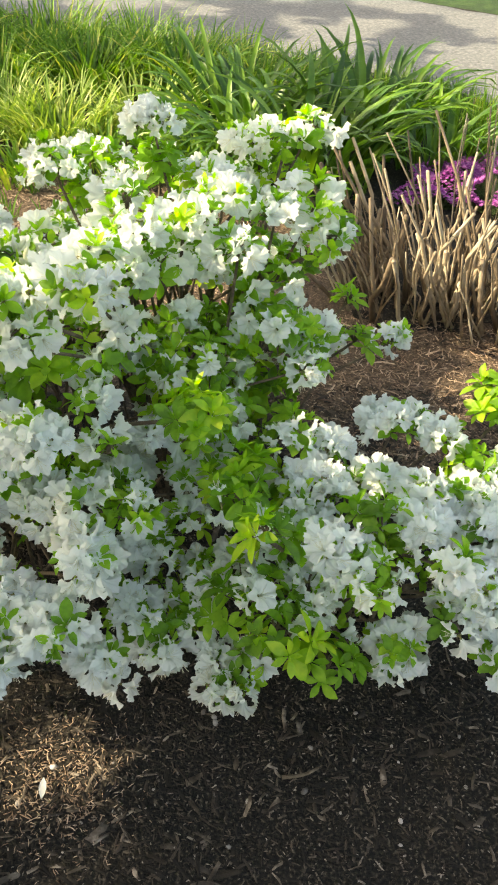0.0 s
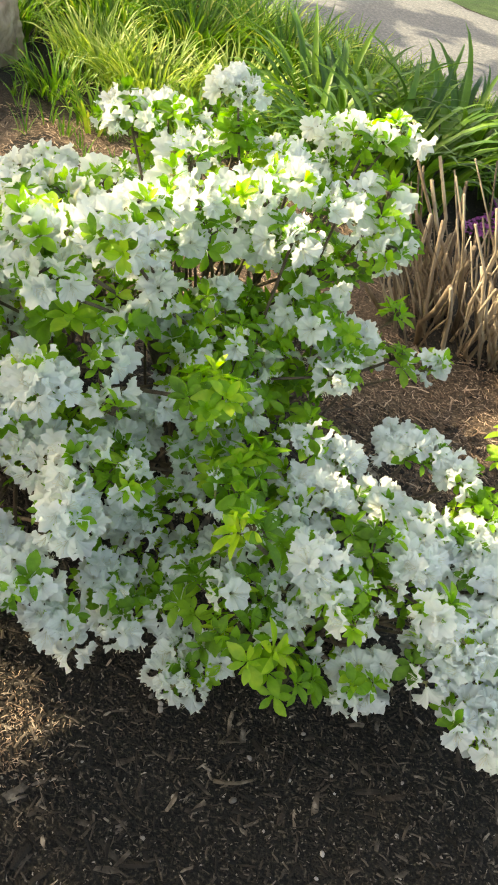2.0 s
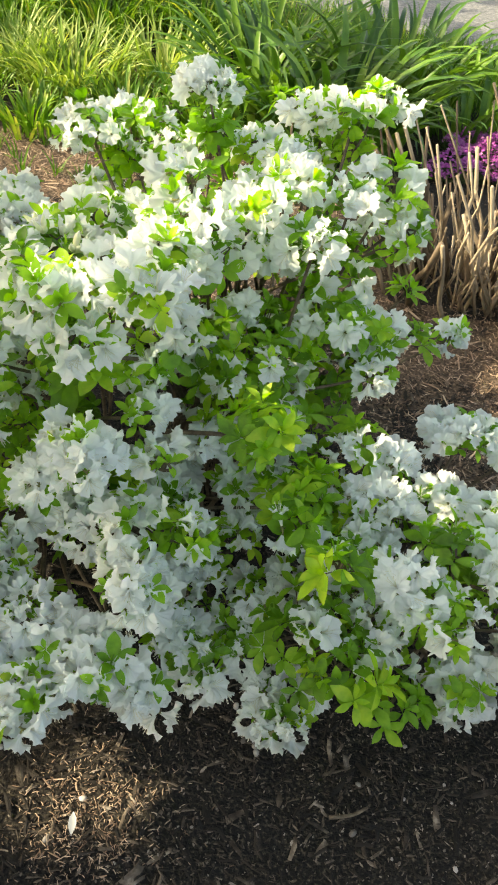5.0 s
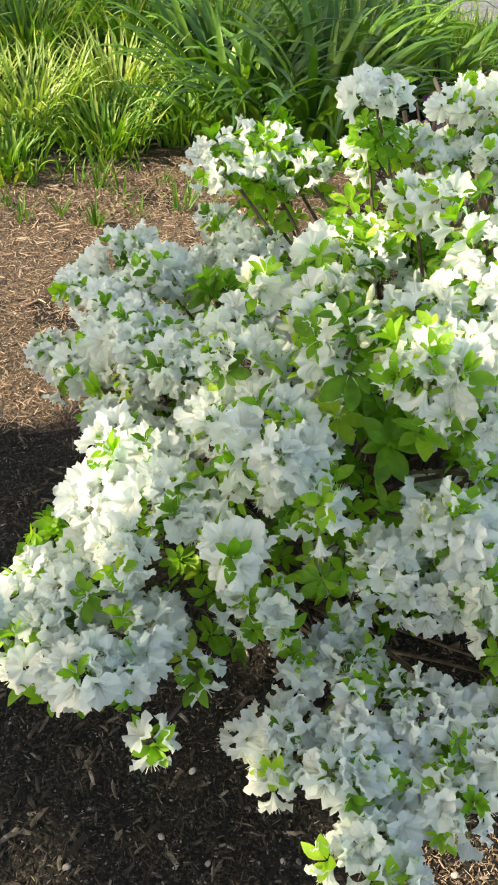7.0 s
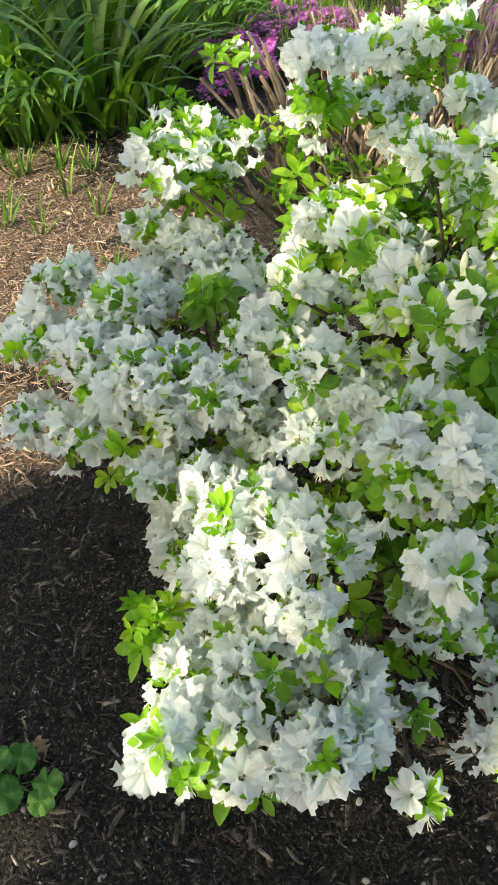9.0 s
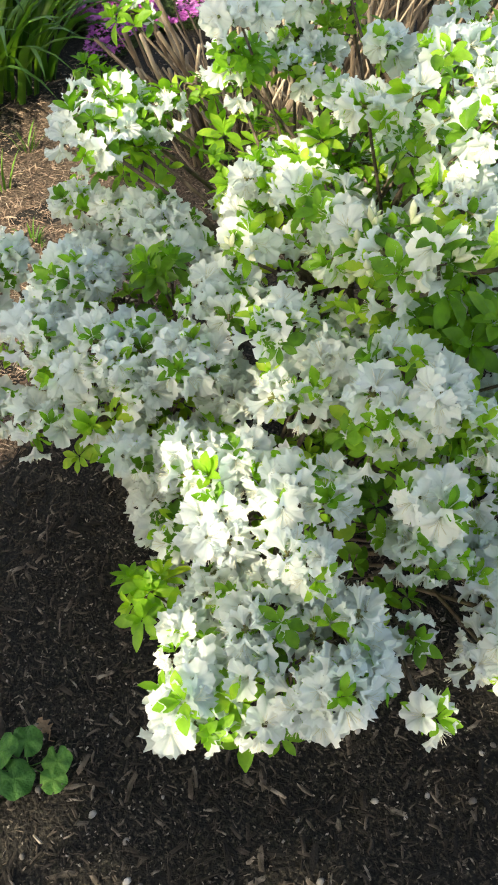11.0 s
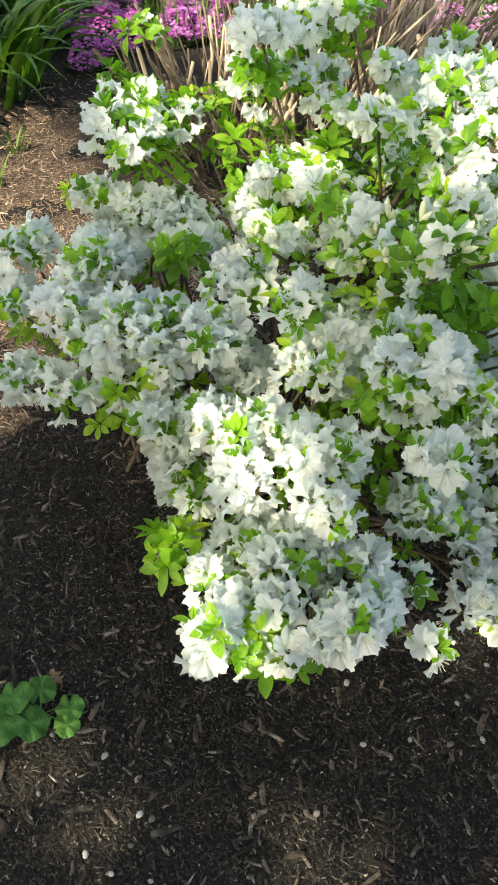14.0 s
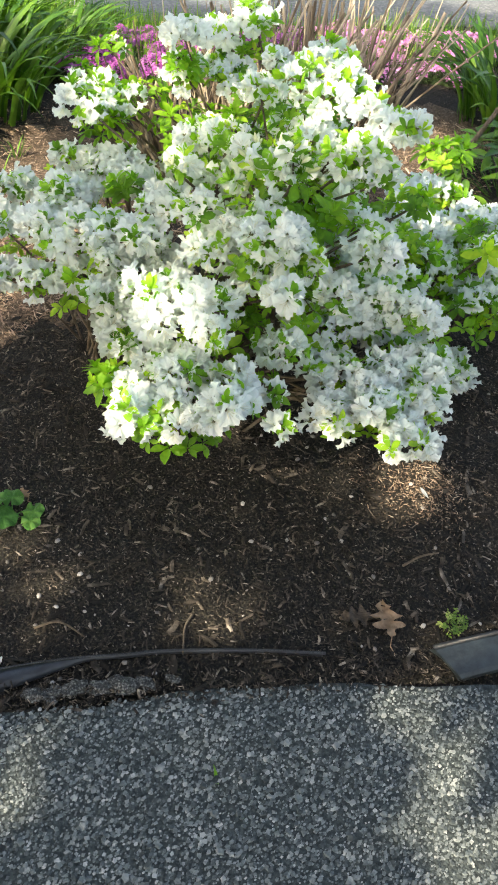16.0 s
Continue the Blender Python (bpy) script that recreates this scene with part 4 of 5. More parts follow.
build_stems(1.28, 2.40, 0.58, 0.26, 170, 0.68, (0.02, 0.0), "dense bundle of cut tan woody stems still standing upright", 21, 0.72)
build_stems(0.62, 2.52, 0.24, 0.20, 85, 0.50, (-0.20, -0.05), "bundle of short cut tan stems leaning outward", 22, 0.8)
build_stems(1.02, 2.62, 0.55, 0.24, 130, 0.66, (0.0, -0.02), "thin dry twigs of a cut back shrub", 23, 0.5)
for n_, (x_, y_, a_, b_, m_) in enumerate([
    (1.10, 3.52, 0.46, 0.38, M_PHLOX), (1.36, 3.66, 0.46, 0.40, M_PHLOX), (1.74, 3.20, 0.55, 0.4, M_PHLOX),
    (2.2, 3.0, 0.56, 0.44, M_PHLOX_PINK), (2.65, 2.5, 0.6, 0.46, M_PHLOX_PINK)]):
    build_phlox(x_, y_, a_, b_, m_, "low mound of " + ("bright pink" if m_ is M_PHLOX_PINK else "purple magenta") + " creeping phlox in bloom", 60 + n_)


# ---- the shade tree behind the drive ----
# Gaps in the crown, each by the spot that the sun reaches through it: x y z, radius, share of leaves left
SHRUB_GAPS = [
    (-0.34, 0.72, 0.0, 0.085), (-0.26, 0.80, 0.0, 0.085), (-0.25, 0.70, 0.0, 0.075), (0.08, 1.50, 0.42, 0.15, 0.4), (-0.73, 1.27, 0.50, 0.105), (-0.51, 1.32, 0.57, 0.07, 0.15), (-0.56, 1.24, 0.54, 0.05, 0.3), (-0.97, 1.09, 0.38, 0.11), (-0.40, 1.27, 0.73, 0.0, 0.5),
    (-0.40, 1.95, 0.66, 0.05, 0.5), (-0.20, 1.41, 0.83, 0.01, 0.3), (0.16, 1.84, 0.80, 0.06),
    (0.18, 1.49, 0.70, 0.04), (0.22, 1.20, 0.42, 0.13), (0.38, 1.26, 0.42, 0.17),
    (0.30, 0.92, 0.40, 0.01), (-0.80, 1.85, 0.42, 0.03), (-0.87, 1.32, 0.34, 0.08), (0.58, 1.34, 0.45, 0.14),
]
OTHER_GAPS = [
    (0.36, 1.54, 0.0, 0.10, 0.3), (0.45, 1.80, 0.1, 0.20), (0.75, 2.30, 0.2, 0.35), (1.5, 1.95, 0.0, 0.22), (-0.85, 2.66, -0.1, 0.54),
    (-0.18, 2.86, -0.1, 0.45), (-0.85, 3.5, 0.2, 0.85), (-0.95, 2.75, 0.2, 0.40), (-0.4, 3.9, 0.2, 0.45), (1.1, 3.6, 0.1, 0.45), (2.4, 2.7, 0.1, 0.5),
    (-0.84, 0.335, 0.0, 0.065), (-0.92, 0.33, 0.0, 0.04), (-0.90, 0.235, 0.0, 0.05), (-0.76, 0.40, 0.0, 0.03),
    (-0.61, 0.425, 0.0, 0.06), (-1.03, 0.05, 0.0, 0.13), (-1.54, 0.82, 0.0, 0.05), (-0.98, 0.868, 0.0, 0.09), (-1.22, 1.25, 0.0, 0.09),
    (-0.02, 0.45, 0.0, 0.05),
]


def build_tree(x, y):
    r, sieve = random.Random(77), random.Random(78)
    z = ground_z(x, y)
    thing = tagged(empty("shade_tree", x, y, z), "tall broad tree with a leafy crown shading the bed", "tree")
    wood, crown = Shape(), Shape()
    tube(wood, spline([(0, 0, -0.3), (0.05, 0, 1.1), (-0.1, -0.1, 2.4), (0.3, -0.2, 3.9), (0.6, -0.3, 5.6)], 5), 0.26, 0.07, 12)
    middle = Vector((x, y, z))
    hub = Vector((1.7, -0.6, 4.2))
    for k in range(5):
        a = 1.1 + k * math.tau / 9
        tip = hub + Vector((math.cos(a) * 3.9, math.sin(a) * 4.9, r.uniform(-0.3, 0.9)))
        tube(wood, spline([(-0.1, -0.1, 2.3 + 0.2 * k), (tip.x * 0.45, tip.y * 0.45, 3.5 + 0.1 * k), tip], 5), 0.075, 0.015, 7)
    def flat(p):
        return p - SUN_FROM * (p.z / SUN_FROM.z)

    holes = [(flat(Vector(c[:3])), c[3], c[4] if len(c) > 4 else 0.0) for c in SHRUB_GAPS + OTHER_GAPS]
    count = 0
    while count < 88000:
        a, d = r.uniform(0, math.tau), math.sqrt(r.random())
        p = hub + Vector((math.cos(a) * d * 5.0, math.sin(a) * d * 6.2, r.gauss(0, 0.32) * (1.2 - d)))
        w = middle + p
        g = flat(w)
        count += 1
        if noise.noise((g.x * 1.9, g.y * 1.3, 5)) + 0.5 * noise.noise((g.x * 4.5, g.y * 3.2, 9)) > (-0.08 if g.y > 4.4 else 0.19 if g.y > 3.1 else 0.45 if g.y > 0.9 and (g.x < -1.6 or g.x > 0.9) else 9.0):
            continue
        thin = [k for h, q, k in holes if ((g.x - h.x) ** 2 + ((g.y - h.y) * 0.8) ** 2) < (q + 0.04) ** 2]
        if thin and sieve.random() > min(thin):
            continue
        b, e = r.uniform(0, 6.3), r.uniform(-0.5, 0.5)
        leaf(crown, p, (math.cos(b), math.sin(b), e), (r.uniform(-0.5, 0.5), r.uniform(-0.5, 0.5), 1), r.uniform(0.11, 0.16), 0.088, 0.2, 0, 2)
    part("trunk", wood.mesh("trunk", M_TRUNK), thing)
    part("crown", crown.mesh("crown", M_CANOPY), thing, kind="stuff")


build_tree(-8.2, 2.4)


# ---- mulch chips, stones of the walk, small things on the ground ----
def chip_mesh(r, length, width, thick, mat):
    s = Shape()
    chip(s, r, Vector((0, 0, 0)), 0.0, length, width, thick)
    return s.mesh("wood_chip", mat, smooth=False)


def chip(s, r, at, turn, length, width, thick, tilt=0.0, roll=0.0):
    """A split sliver of wood: eight corners, skewed ends."""
    m = Matrix.Translation(at) @ Euler((roll, tilt, turn)).to_matrix().to_4x4()
    l, w = length / 2, width / 2
    bow = r.uniform(-0.06, 0.06) * length
    k, e, t = r.uniform(0.5, 1.0), r.uniform(0.35, 1.0), r.uniform(-0.35, 0.35)
    v = [(-l, -w * e, 0), (-l * r.uniform(0.7, 1.0), w * e, 0), (l * t, -w + bow, thick * 0.3), (l * t * 0.7, w * k + bow, thick * 0.4), (l, -w * e * 0.6, 0), (l * r.uniform(0.7, 1.0), w * e, 0), (l * t * 0.8, bow, thick), (-l * 0.8, 0, thick * 0.6), (l * 0.8, 0, thick * 0.6)]
    s.add([m @ Vector(p) for p in v], [(0, 2, 6, 7), (2, 4, 8, 6), (4, 5, 8), (5, 3, 6, 8), (3, 1, 7, 6), (1, 0, 7)])


def on_bed(x, y):
    return (x + 1.09) * 0.70 + (y - 0.69) * 0.85 > 0.03


def bump_z(x, y):
    edge = (x + 1.09) * 0.70 + (y - 0.69) * 0.85
    return ground_z(x, y) + (noise.noise((x * 3, y * 3, 0)) * 0.014 + noise.noise((x * 11, y * 11, 4)) * 0.007) * min(max(edge * 4, 0), 1)


def put_mulch():
    r = random.Random(5)
    s = Shape()
    for _ in range(62000):
        t = r.random()
        x, y = (r.uniform(-1.8, 1.0), r.uniform(0.1, 2.0)) if t < 0.8 else (r.uniform(-2.2, 2.4), r.uniform(1.5, 3.8))
        if not on_bed(x, y):
            continue
        ln = min(0.005 + r.expovariate(1 / (0.017 if r.random() < 0.05 else 0.008)), 0.055)
        chip(s, r, Vector((x, y, bump_z(x, y) + r.uniform(-0.002, 0.008))), r.uniform(0, 6.3), ln, max(0.0022, ln * r.uniform(0.10, 0.36)), r.uniform(0.0012, 0.003), r.gauss(0, 0.16), r.gauss(0, 0.3))
    for _ in range(3200):
        u, d = r.uniform(-1.4, 0.9), r.gauss(-0.004, 0.022)
        x, y = -1.09 + u * 0.77 + d * 0.64, 0.69 - u * 0.64 + d * 0.77
        ln = min(0.004 + r.expovariate(1 / 0.006), 0.04)
        chip(s, r, Vector((x, y, r.uniform(0.010, 0.017))), r.uniform(0, 6.3), ln, max(0.002, ln * r.uniform(0.12, 0.4)), r.uniform(0.0015, 0.003), r.gauss(0, 0.15), r.gauss(0, 0.3))
    crumbs = Shape()
    for _ in range(11000):
        x, y = r.uniform(-1.7, 0.9), r.uniform(0.15, 1.7)
        if on_bed(x, y):
            ln = r.uniform(0.0022, 0.0065)
            chip(crumbs, r, Vector((x, y, bump_z(x, y) + r.uniform(0.001, 0.007))), r.uniform(0, 6.3), ln, ln * r.uniform(0.35, 0.8), ln * 0.4, r.gauss(0, 0.3), r.gauss(0, 0.3))
    part("wood_crumbs", crumbs.mesh("wood_crumbs", M_CRUMB, smooth=False), ground, "pale grey-brown wood crumbs and grit", kind="stuff")
    part("loose_mulch", s.mesh("loose_mulch", M_CHIP, smooth=False), ground, kind="stuff")
    dry = Shape()
    for _ in range(34000):
        t = r.random()
        if t < 0.70:
            x, y = r.gauss(-0.55, 0.5), r.uniform(2.0, 3.5)
        elif t < 0.972:
            x, y = r.uniform(0.15, 1.9), r.uniform(1.5, 2.4)
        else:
            # pale slivers over the sun fleck: its brightness is put into their colour
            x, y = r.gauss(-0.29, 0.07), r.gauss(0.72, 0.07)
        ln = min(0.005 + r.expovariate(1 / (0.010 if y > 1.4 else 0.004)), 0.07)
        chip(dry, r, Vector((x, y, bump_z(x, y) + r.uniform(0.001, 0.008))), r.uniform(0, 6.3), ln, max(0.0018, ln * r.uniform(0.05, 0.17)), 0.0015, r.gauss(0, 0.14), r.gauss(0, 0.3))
    part("dry_litter", dry.mesh("dry_litter", M_STRAW_FLECK, smooth=False), ground, "pale dry straw and bark litter, plus pale slivers brightening a sun fleck", kind="stuff")
    kinds = [chip_mesh(r, 0.016 + 0.0030 * k, 0.0034 + 0.0007 * (k % 5), 0.0025, M_CHIP_ONE) for k in range(10)]
    for _ in range(290):
        x, y = r.uniform(-1.5, 0.5), r.uniform(0.3, 1.0)
        if not on_bed(x, y):
            continue
        ob = part("wood_chip", r.choice(kinds), ground)
        ob.matrix_local = Matrix.LocRotScale((x, y, bump_z(x, y) + 0.004), Euler((r.gauss(0, 0.25), r.gauss(0, 0.15), r.uniform(0, 6.3))), (1, 1, 1))


def stone_shape(s, r, at, q):
    n = r.choice((4, 4, 5, 5))
    turn, v = r.uniform(0, 6.3), []
    squash = r.uniform(0.6, 1.0)
    for h, k in ((0.0, 1.0), (0.75, 0.72)):
        for i in range(n):
            t = turn + i * math.tau / n
            g = q * k * r.uniform(0.65, 1.3)
            v.append(at + Vector((math.cos(t) * g, math.sin(t) * g * squash, q * h * r.uniform(0.4, 1.0))))
    f = [(j * n + i, j * n + (i + 1) % n, (j + 1) * n + (i + 1) % n, (j + 1) * n + i) for j in range(1) for i in range(n)] + [tuple(range(n, 2 * n))]
    s.add(v, f)


def walk_edge_y(x):
    """The height in plan of the edge of the walk at x."""
    for p, q in zip(WALK_LINE, WALK_LINE[1:]):
        if p.x <= x <= q.x:
            return p.y + (q.y - p.y) * (x - p.x) / (q.x - p.x)
    return -9.0


WALK_LINE = spline(WALK_EDGE, 14)


def put_walk_stones():
    r = random.Random(6)
    s = Shape()
    for _ in range(56000):
        u, d = r.uniform(-1.5, 1.0), 0.02 - r.random() * 0.72
        x, y = -1.09 + u * 0.77 + d * 0.64, 0.69 - u * 0.64 + d * 0.77
        if y > walk_edge_y(x) - 0.012 - r.random() * 0.025 or r.random() < max((abs(u + 0.25) - 0.85) / 0.4, (-0.58 - d) / 0.12):
            continue
        z = 0.012 + noise.noise((x * 2, y * 2, 7)) * 0.004
        stone_shape(s, r, Vector((x, y, z - 0.0008)), min(0.0026 + r.expovariate(1 / 0.0013), 0.0070))
    part("surface_stones", s.mesh("surface_stones", M_STONE, smooth=False), walk_band, kind="stuff")
    kinds = []
    for k in range(8):
        one = Shape()
        stone_shape(one, r, Vector((0, 0, 0)), 0.0062 + 0.0004 * k)
        kinds.append(one.mesh("stone", M_STONE_ONE, smooth=False))
    for _ in range(280):
        u, d = r.uniform(-1.3, 0.4), r.uniform(-0.6, -0.04)
        x, y = -1.09 + u * 0.77 + d * 0.64, 0.69 - u * 0.64 + d * 0.77
        ob = part("stone", r.choice(kinds), walk_band)
        ob.location, ob.rotation_euler = (x, y, 0.0115), (0, 0, r.uniform(0, 6))


def build_edging():
    """A strip of black plastic bed edging, half sunk, with a torn end."""
    thing = tagged(empty("bed_edging", -1.1, 0.8, 0), "half-buried strip of black plastic edging between mulch and walk", "edging")
    line = spline([(-1.60, 1.16, 0.012), (-1.40, 1.035, 0.014), (-1.29, 0.958, 0.016), (-1.20, 0.884, 0.017), (-1.13, 0.832, 0.013), (-0.99, 0.70, 0.010), (-0.88, 0.585, 0.006)], 6)
    s = Shape()
    for i, p in enumerate(line):
        t = i / (len(line) - 1)
        out = Vector((-0.64, -0.77, 0))
        flap = max(0, 0.075 * (1 - t * 2.6))
        o = p - Vector((-1.1, 0.8, 0))
        s.v += [o + Vector((0, 0, -0.05)), o + Vector((0, 0, 0.004)), o + out * (0.002 + flap * 0.5) + Vector((0, 0, 0.004)), o + out * (0.003 + flap) + Vector((0, 0, -0.008)), o + out * (0.001 + flap) + Vector((0, 0, -0.012))]
    s.f = [(i * 5 + k, (i + 1) * 5 + k, (i + 1) * 5 + k + 1, i * 5 + k + 1) for i in range(len(line) - 1) for k in range(4)]
    s.s = [0] * len(s.f)
    part("strip", s.mesh("strip", M_PLASTIC), thing)
    rim = Shape()
    tube(rim, [p - Vector((-1.1, 0.8, -0.006)) for p in line], 0.0017, 0.0013, 6)
    part("rim", rim.mesh("rim", M_PLASTIC), thing)
    piece = tagged(empty("edging_offcut", -0.62, 0.36, 0), "loose tilted length of black plastic edging lying on the mulch", "edging")
    s = Shape()
    a, along, out = Vector((-0.098, 0.049, 0.036)), Vector((0.853, -0.52, 0.02)), Vector((-0.52, -0.853, 0))
    b = a + along * 0.62
    n = 12
    prof = [(-0.012, -0.008), (-0.006, 0.004), (0.0, 0.006), (0.02, 0.0), (0.045, -0.010), (0.058, -0.014), (0.066, -0.020), (0.068, -0.030), (0.062, -0.034), (0.043, -0.018), (0.018, -0.006)]
    for i in range(n + 1):
        for u, w in prof:
            c = a + along * (0.62 * i / n + 0.6 * u * (1 - i / n)) + Vector((0, 0, 0.003 * math.sin(i * 0.9)))
            s.v.append(c + out * u + Vector((0, 0, w)))
    m = len(prof)
    s.f = [(i * m + k, (i + 1) * m + k, (i + 1) * m + (k + 1) % m, i * m + (k + 1) % m) for i in range(n) for k in range(m)] + [tuple(range(m)), tuple(range(n * m, (n + 1) * m))]
    s.s = [0] * len(s.f)
    part("sheet", s.mesh("sheet", M_SHEET, smooth=False), piece)
    bead = Shape()
    tube(bead, [a + Vector((0, 0, 0.006)) - out * 0.008, a.lerp(b, 0.5) + Vector((0, 0, 0.007)) - out * 0.008, b + Vector((0, 0, 0.006)) - out * 0.008], 0.006, 0.006, 8)
    part("bead", bead.mesh("bead", M_PLASTIC), piece)


def build_oak_leaf(x, y, size, turn, label, mat=M_DRYLEAF):
    """A dry lobed leaf, cupped, with a thin stalk."""
    r = random.Random(9)
    outline = []
    for i in range(33):
        t = i / 32
        w = 0.30 * math.sin(math.pi * t ** 0.8) * (1 + 0.55 * math.cos(t * math.pi * 7)) + 0.02
        outline.append((t, w))
    s = Shape()
    for t, w in outline:
        for k in (-1, -0.5, 0, 0.5, 1):
            px, py = (t - 0.5) * size, w * k * size
            s.v.append((px, py, 0.012 + abs(k) * 0.10 * size * (0.4 + t) + 0.004 * math.sin(px * 160 + py * 90)))
    s.f = [(i * 5 + k, (i + 1) * 5 + k, (i + 1) * 5 + k + 1, i * 5 + k + 1) for i in range(32) for k in range(4)]
    s.s = [0] * len(s.f)
    thing = tagged(empty("dry_leaf", x, y, bump_z(x, y)), label, "leaf")
    thing.rotation_euler = (0.12, 0.1, turn)
    part("blade", s.mesh("blade", mat), thing)
    q = Shape()
    tube(q, [(-size * 0.5, 0, 0.012), (-size * 0.75, 0.01, 0.008), (-size * 0.95, 0.004, 0.004)], 0.0014, 0.001, 5)
    part("stalk", q.mesh("stalk", mat), thing)


def build_lobed_plant(x, y):
    thing = tagged(empty("seedling", x, y, bump_z(x, y)), "small plant with rounded scalloped green leaves in the mulch", "plant")
    thing.scale = (0.74, 0.74, 0.74)
    r = random.Random(12)
    for px, py, h, q in ((-0.10, 0.03, 0.06, 0.05), (-0.03, 0.06, 0.055, 0.045), (-0.04, -0.02, 0.05, 0.042), (0.03, 0.03, 0.05, 0.036), (0.05, -0.05, 0.03, 0.034), (-0.12, 0.10, 0.05, 0.045), (0.02, -0.075, 0.025, 0.03)):
        s = Shape()
        turn = r.uniform(0, 6.3)
        v = [(0, 0, -0.006)]
        for ring in (0.5, 1.0):
            for k in range(36):
                t = k * math.tau / 36
                e = q * ring * (1 + 0.10 * abs(math.sin(t * 3.5)) * ring) * (0.25 if k == 0 and ring == 1 else 1)
                v.append((e * math.cos(t + turn), e * math.sin(t + turn), 0.006 * math.sin(t * 5) * ring - 0.012 * (ring - 0.5)))
        f = [(0, 1 + k, 1 + (k + 1) % 36) for k in range(36)] + [(1 + k, 37 + k, 37 + (k + 1) % 36, 1 + (k + 1) % 36) for k in range(36)]
        s.add(v, f)
        ob = part("leaf", s.mesh("leaf", M_HEUCHERA), thing)
        ob.location, ob.rotation_euler = (px, py, h), (r.uniform(-0.35, 0.35), r.uniform(-0.35, 0.35), 0)
        k = Shape()
        tube(k, [(0, 0, -0.005), (px * 0.5, py * 0.5, h * 0.8), (px, py, h - 0.006)], 0.0015, 0.0012, 4)
        part("stalk", k.mesh("stalk", M_HEUCHERA), thing)


def build_twig(pts, radius, label, mat=M_BARK):
    x, y = pts[0][0], pts[0][1]
    s = Shape()
    tube(s, spline([(p[0] - x, p[1] - y, p[2]) for p in pts], 5), radius, radius * 0.6, 7)
    thing = tagged(new("twig", s.mesh("twig", mat)), label, "twig")
    thing.location = (x, y, bump_z(x, y))


def put_pebbles():
    r = random.Random(15)
    kinds = []
    for k in range(6):
        s = Shape()
        n = 8
        q = 0.0035 + 0.0009 * k
        v = []
        for h, g in ((0, 0.6), (0.35, 0.95), (0.75, 0.9), (1.1, 0.5)):
            v += [(math.cos(i * math.tau / n) * q * g * r.uniform(0.85, 1.1), math.sin(i * math.tau / n) * q * g * 0.75 * r.uniform(0.85, 1.1), q * h * 0.8) for i in range(n)]
        s.add(v, [(j * n + i, j * n + (i + 1) % n, (j + 1) * n + (i + 1) % n, (j + 1) * n + i) for j in range(3) for i in range(n)] + [tuple(range(3 * n, 4 * n))])
        kinds.append(s.mesh("pebble", M_PEBBLE))
    for _ in range(170):
        x, y = r.uniform(-1.7, 0.5), r.uniform(0.2, 1.5)
        if not on_bed(x, y):
            continue
        ob = tagged(new("pebble", r.choice(kinds)), "small pale rounded pebble lying in dark mulch", "pebble", "pebbles in the mulch")
        ob.location, ob.rotation_euler = (x, y, bump_z(x, y) + 0.002), (0, 0, r.uniform(0, 6))
    for x, y, k in ((-1.10, 1.24, 5), (-1.12, 1.10, 4), (-0.92, 0.90, 5), (-0.66, 0.47, 5)):
        ob = tagged(new("pebble", kinds[k]), "pale rounded pebble lying in dark mulch", "pebble", "pebbles in the mulch")
        ob.location = (x, y, bump_z(x, y) + 0.003)


def put_fallen_petals():
    r = random.Random(18)
    s = Shape()
    leaf(s, (-0.018, 0, 0.004), (1, 0, 0.15), (0, 0, 1), 0.036, 0.014, -0.2)
    me = s.mesh("fallen_petal", M_PETAL)
    for x, y, t in ((-0.32, 0.70, 1.6), (-1.40, 1.06, 0.2)):
        ob = tagged(new("fallen_petal", me), "single white azalea petal fallen on the mulch", "petal", "fallen petals")
        ob.location, ob.rotation_euler = (x, y, bump_z(x, y) + 0.005), (0.1, -0.1, t)


def build_rock(x, y, q, label, seed):
    r = random.Random(seed)
    cuts = [Vector((r.gauss(0, 1), r.gauss(0, 1), r.gauss(0.2, 0.9))).normalized() for _ in range(11)]
    bm = bmesh.new()
    bmesh.ops.create_icosphere(bm, subdivisions=5, radius=1)
    for v in bm.verts:
        d = v.co.normalized()
        k = 1.15 + 0.18 * noise.noise(d * 1.3 + Vector((seed, 0, 0))) + 0.05 * noise.noise(d * 5) + 0.02 * noise.noise(d * 13)
        for c in cuts:
            k = min(k, (0.88 + 0.05 * noise.noise(d * 6)) / max(d.dot(c), 0.05))
        v.co = Vector((d.x * q[0], d.y * q[1], d.z * q[2])) * k
    me = bpy.data.meshes.new("boulder")
    bm.to_mesh(me)
    bm.free()
    me.materials.append(M_ROCK)
    me.polygons.foreach_set("use_smooth", [True] * len(me.polygons))
    ob = tagged(new("boulder", me), label, "rock")
    ob.location = (x, y, ground_z(x, y) + q[2] * 0.45)


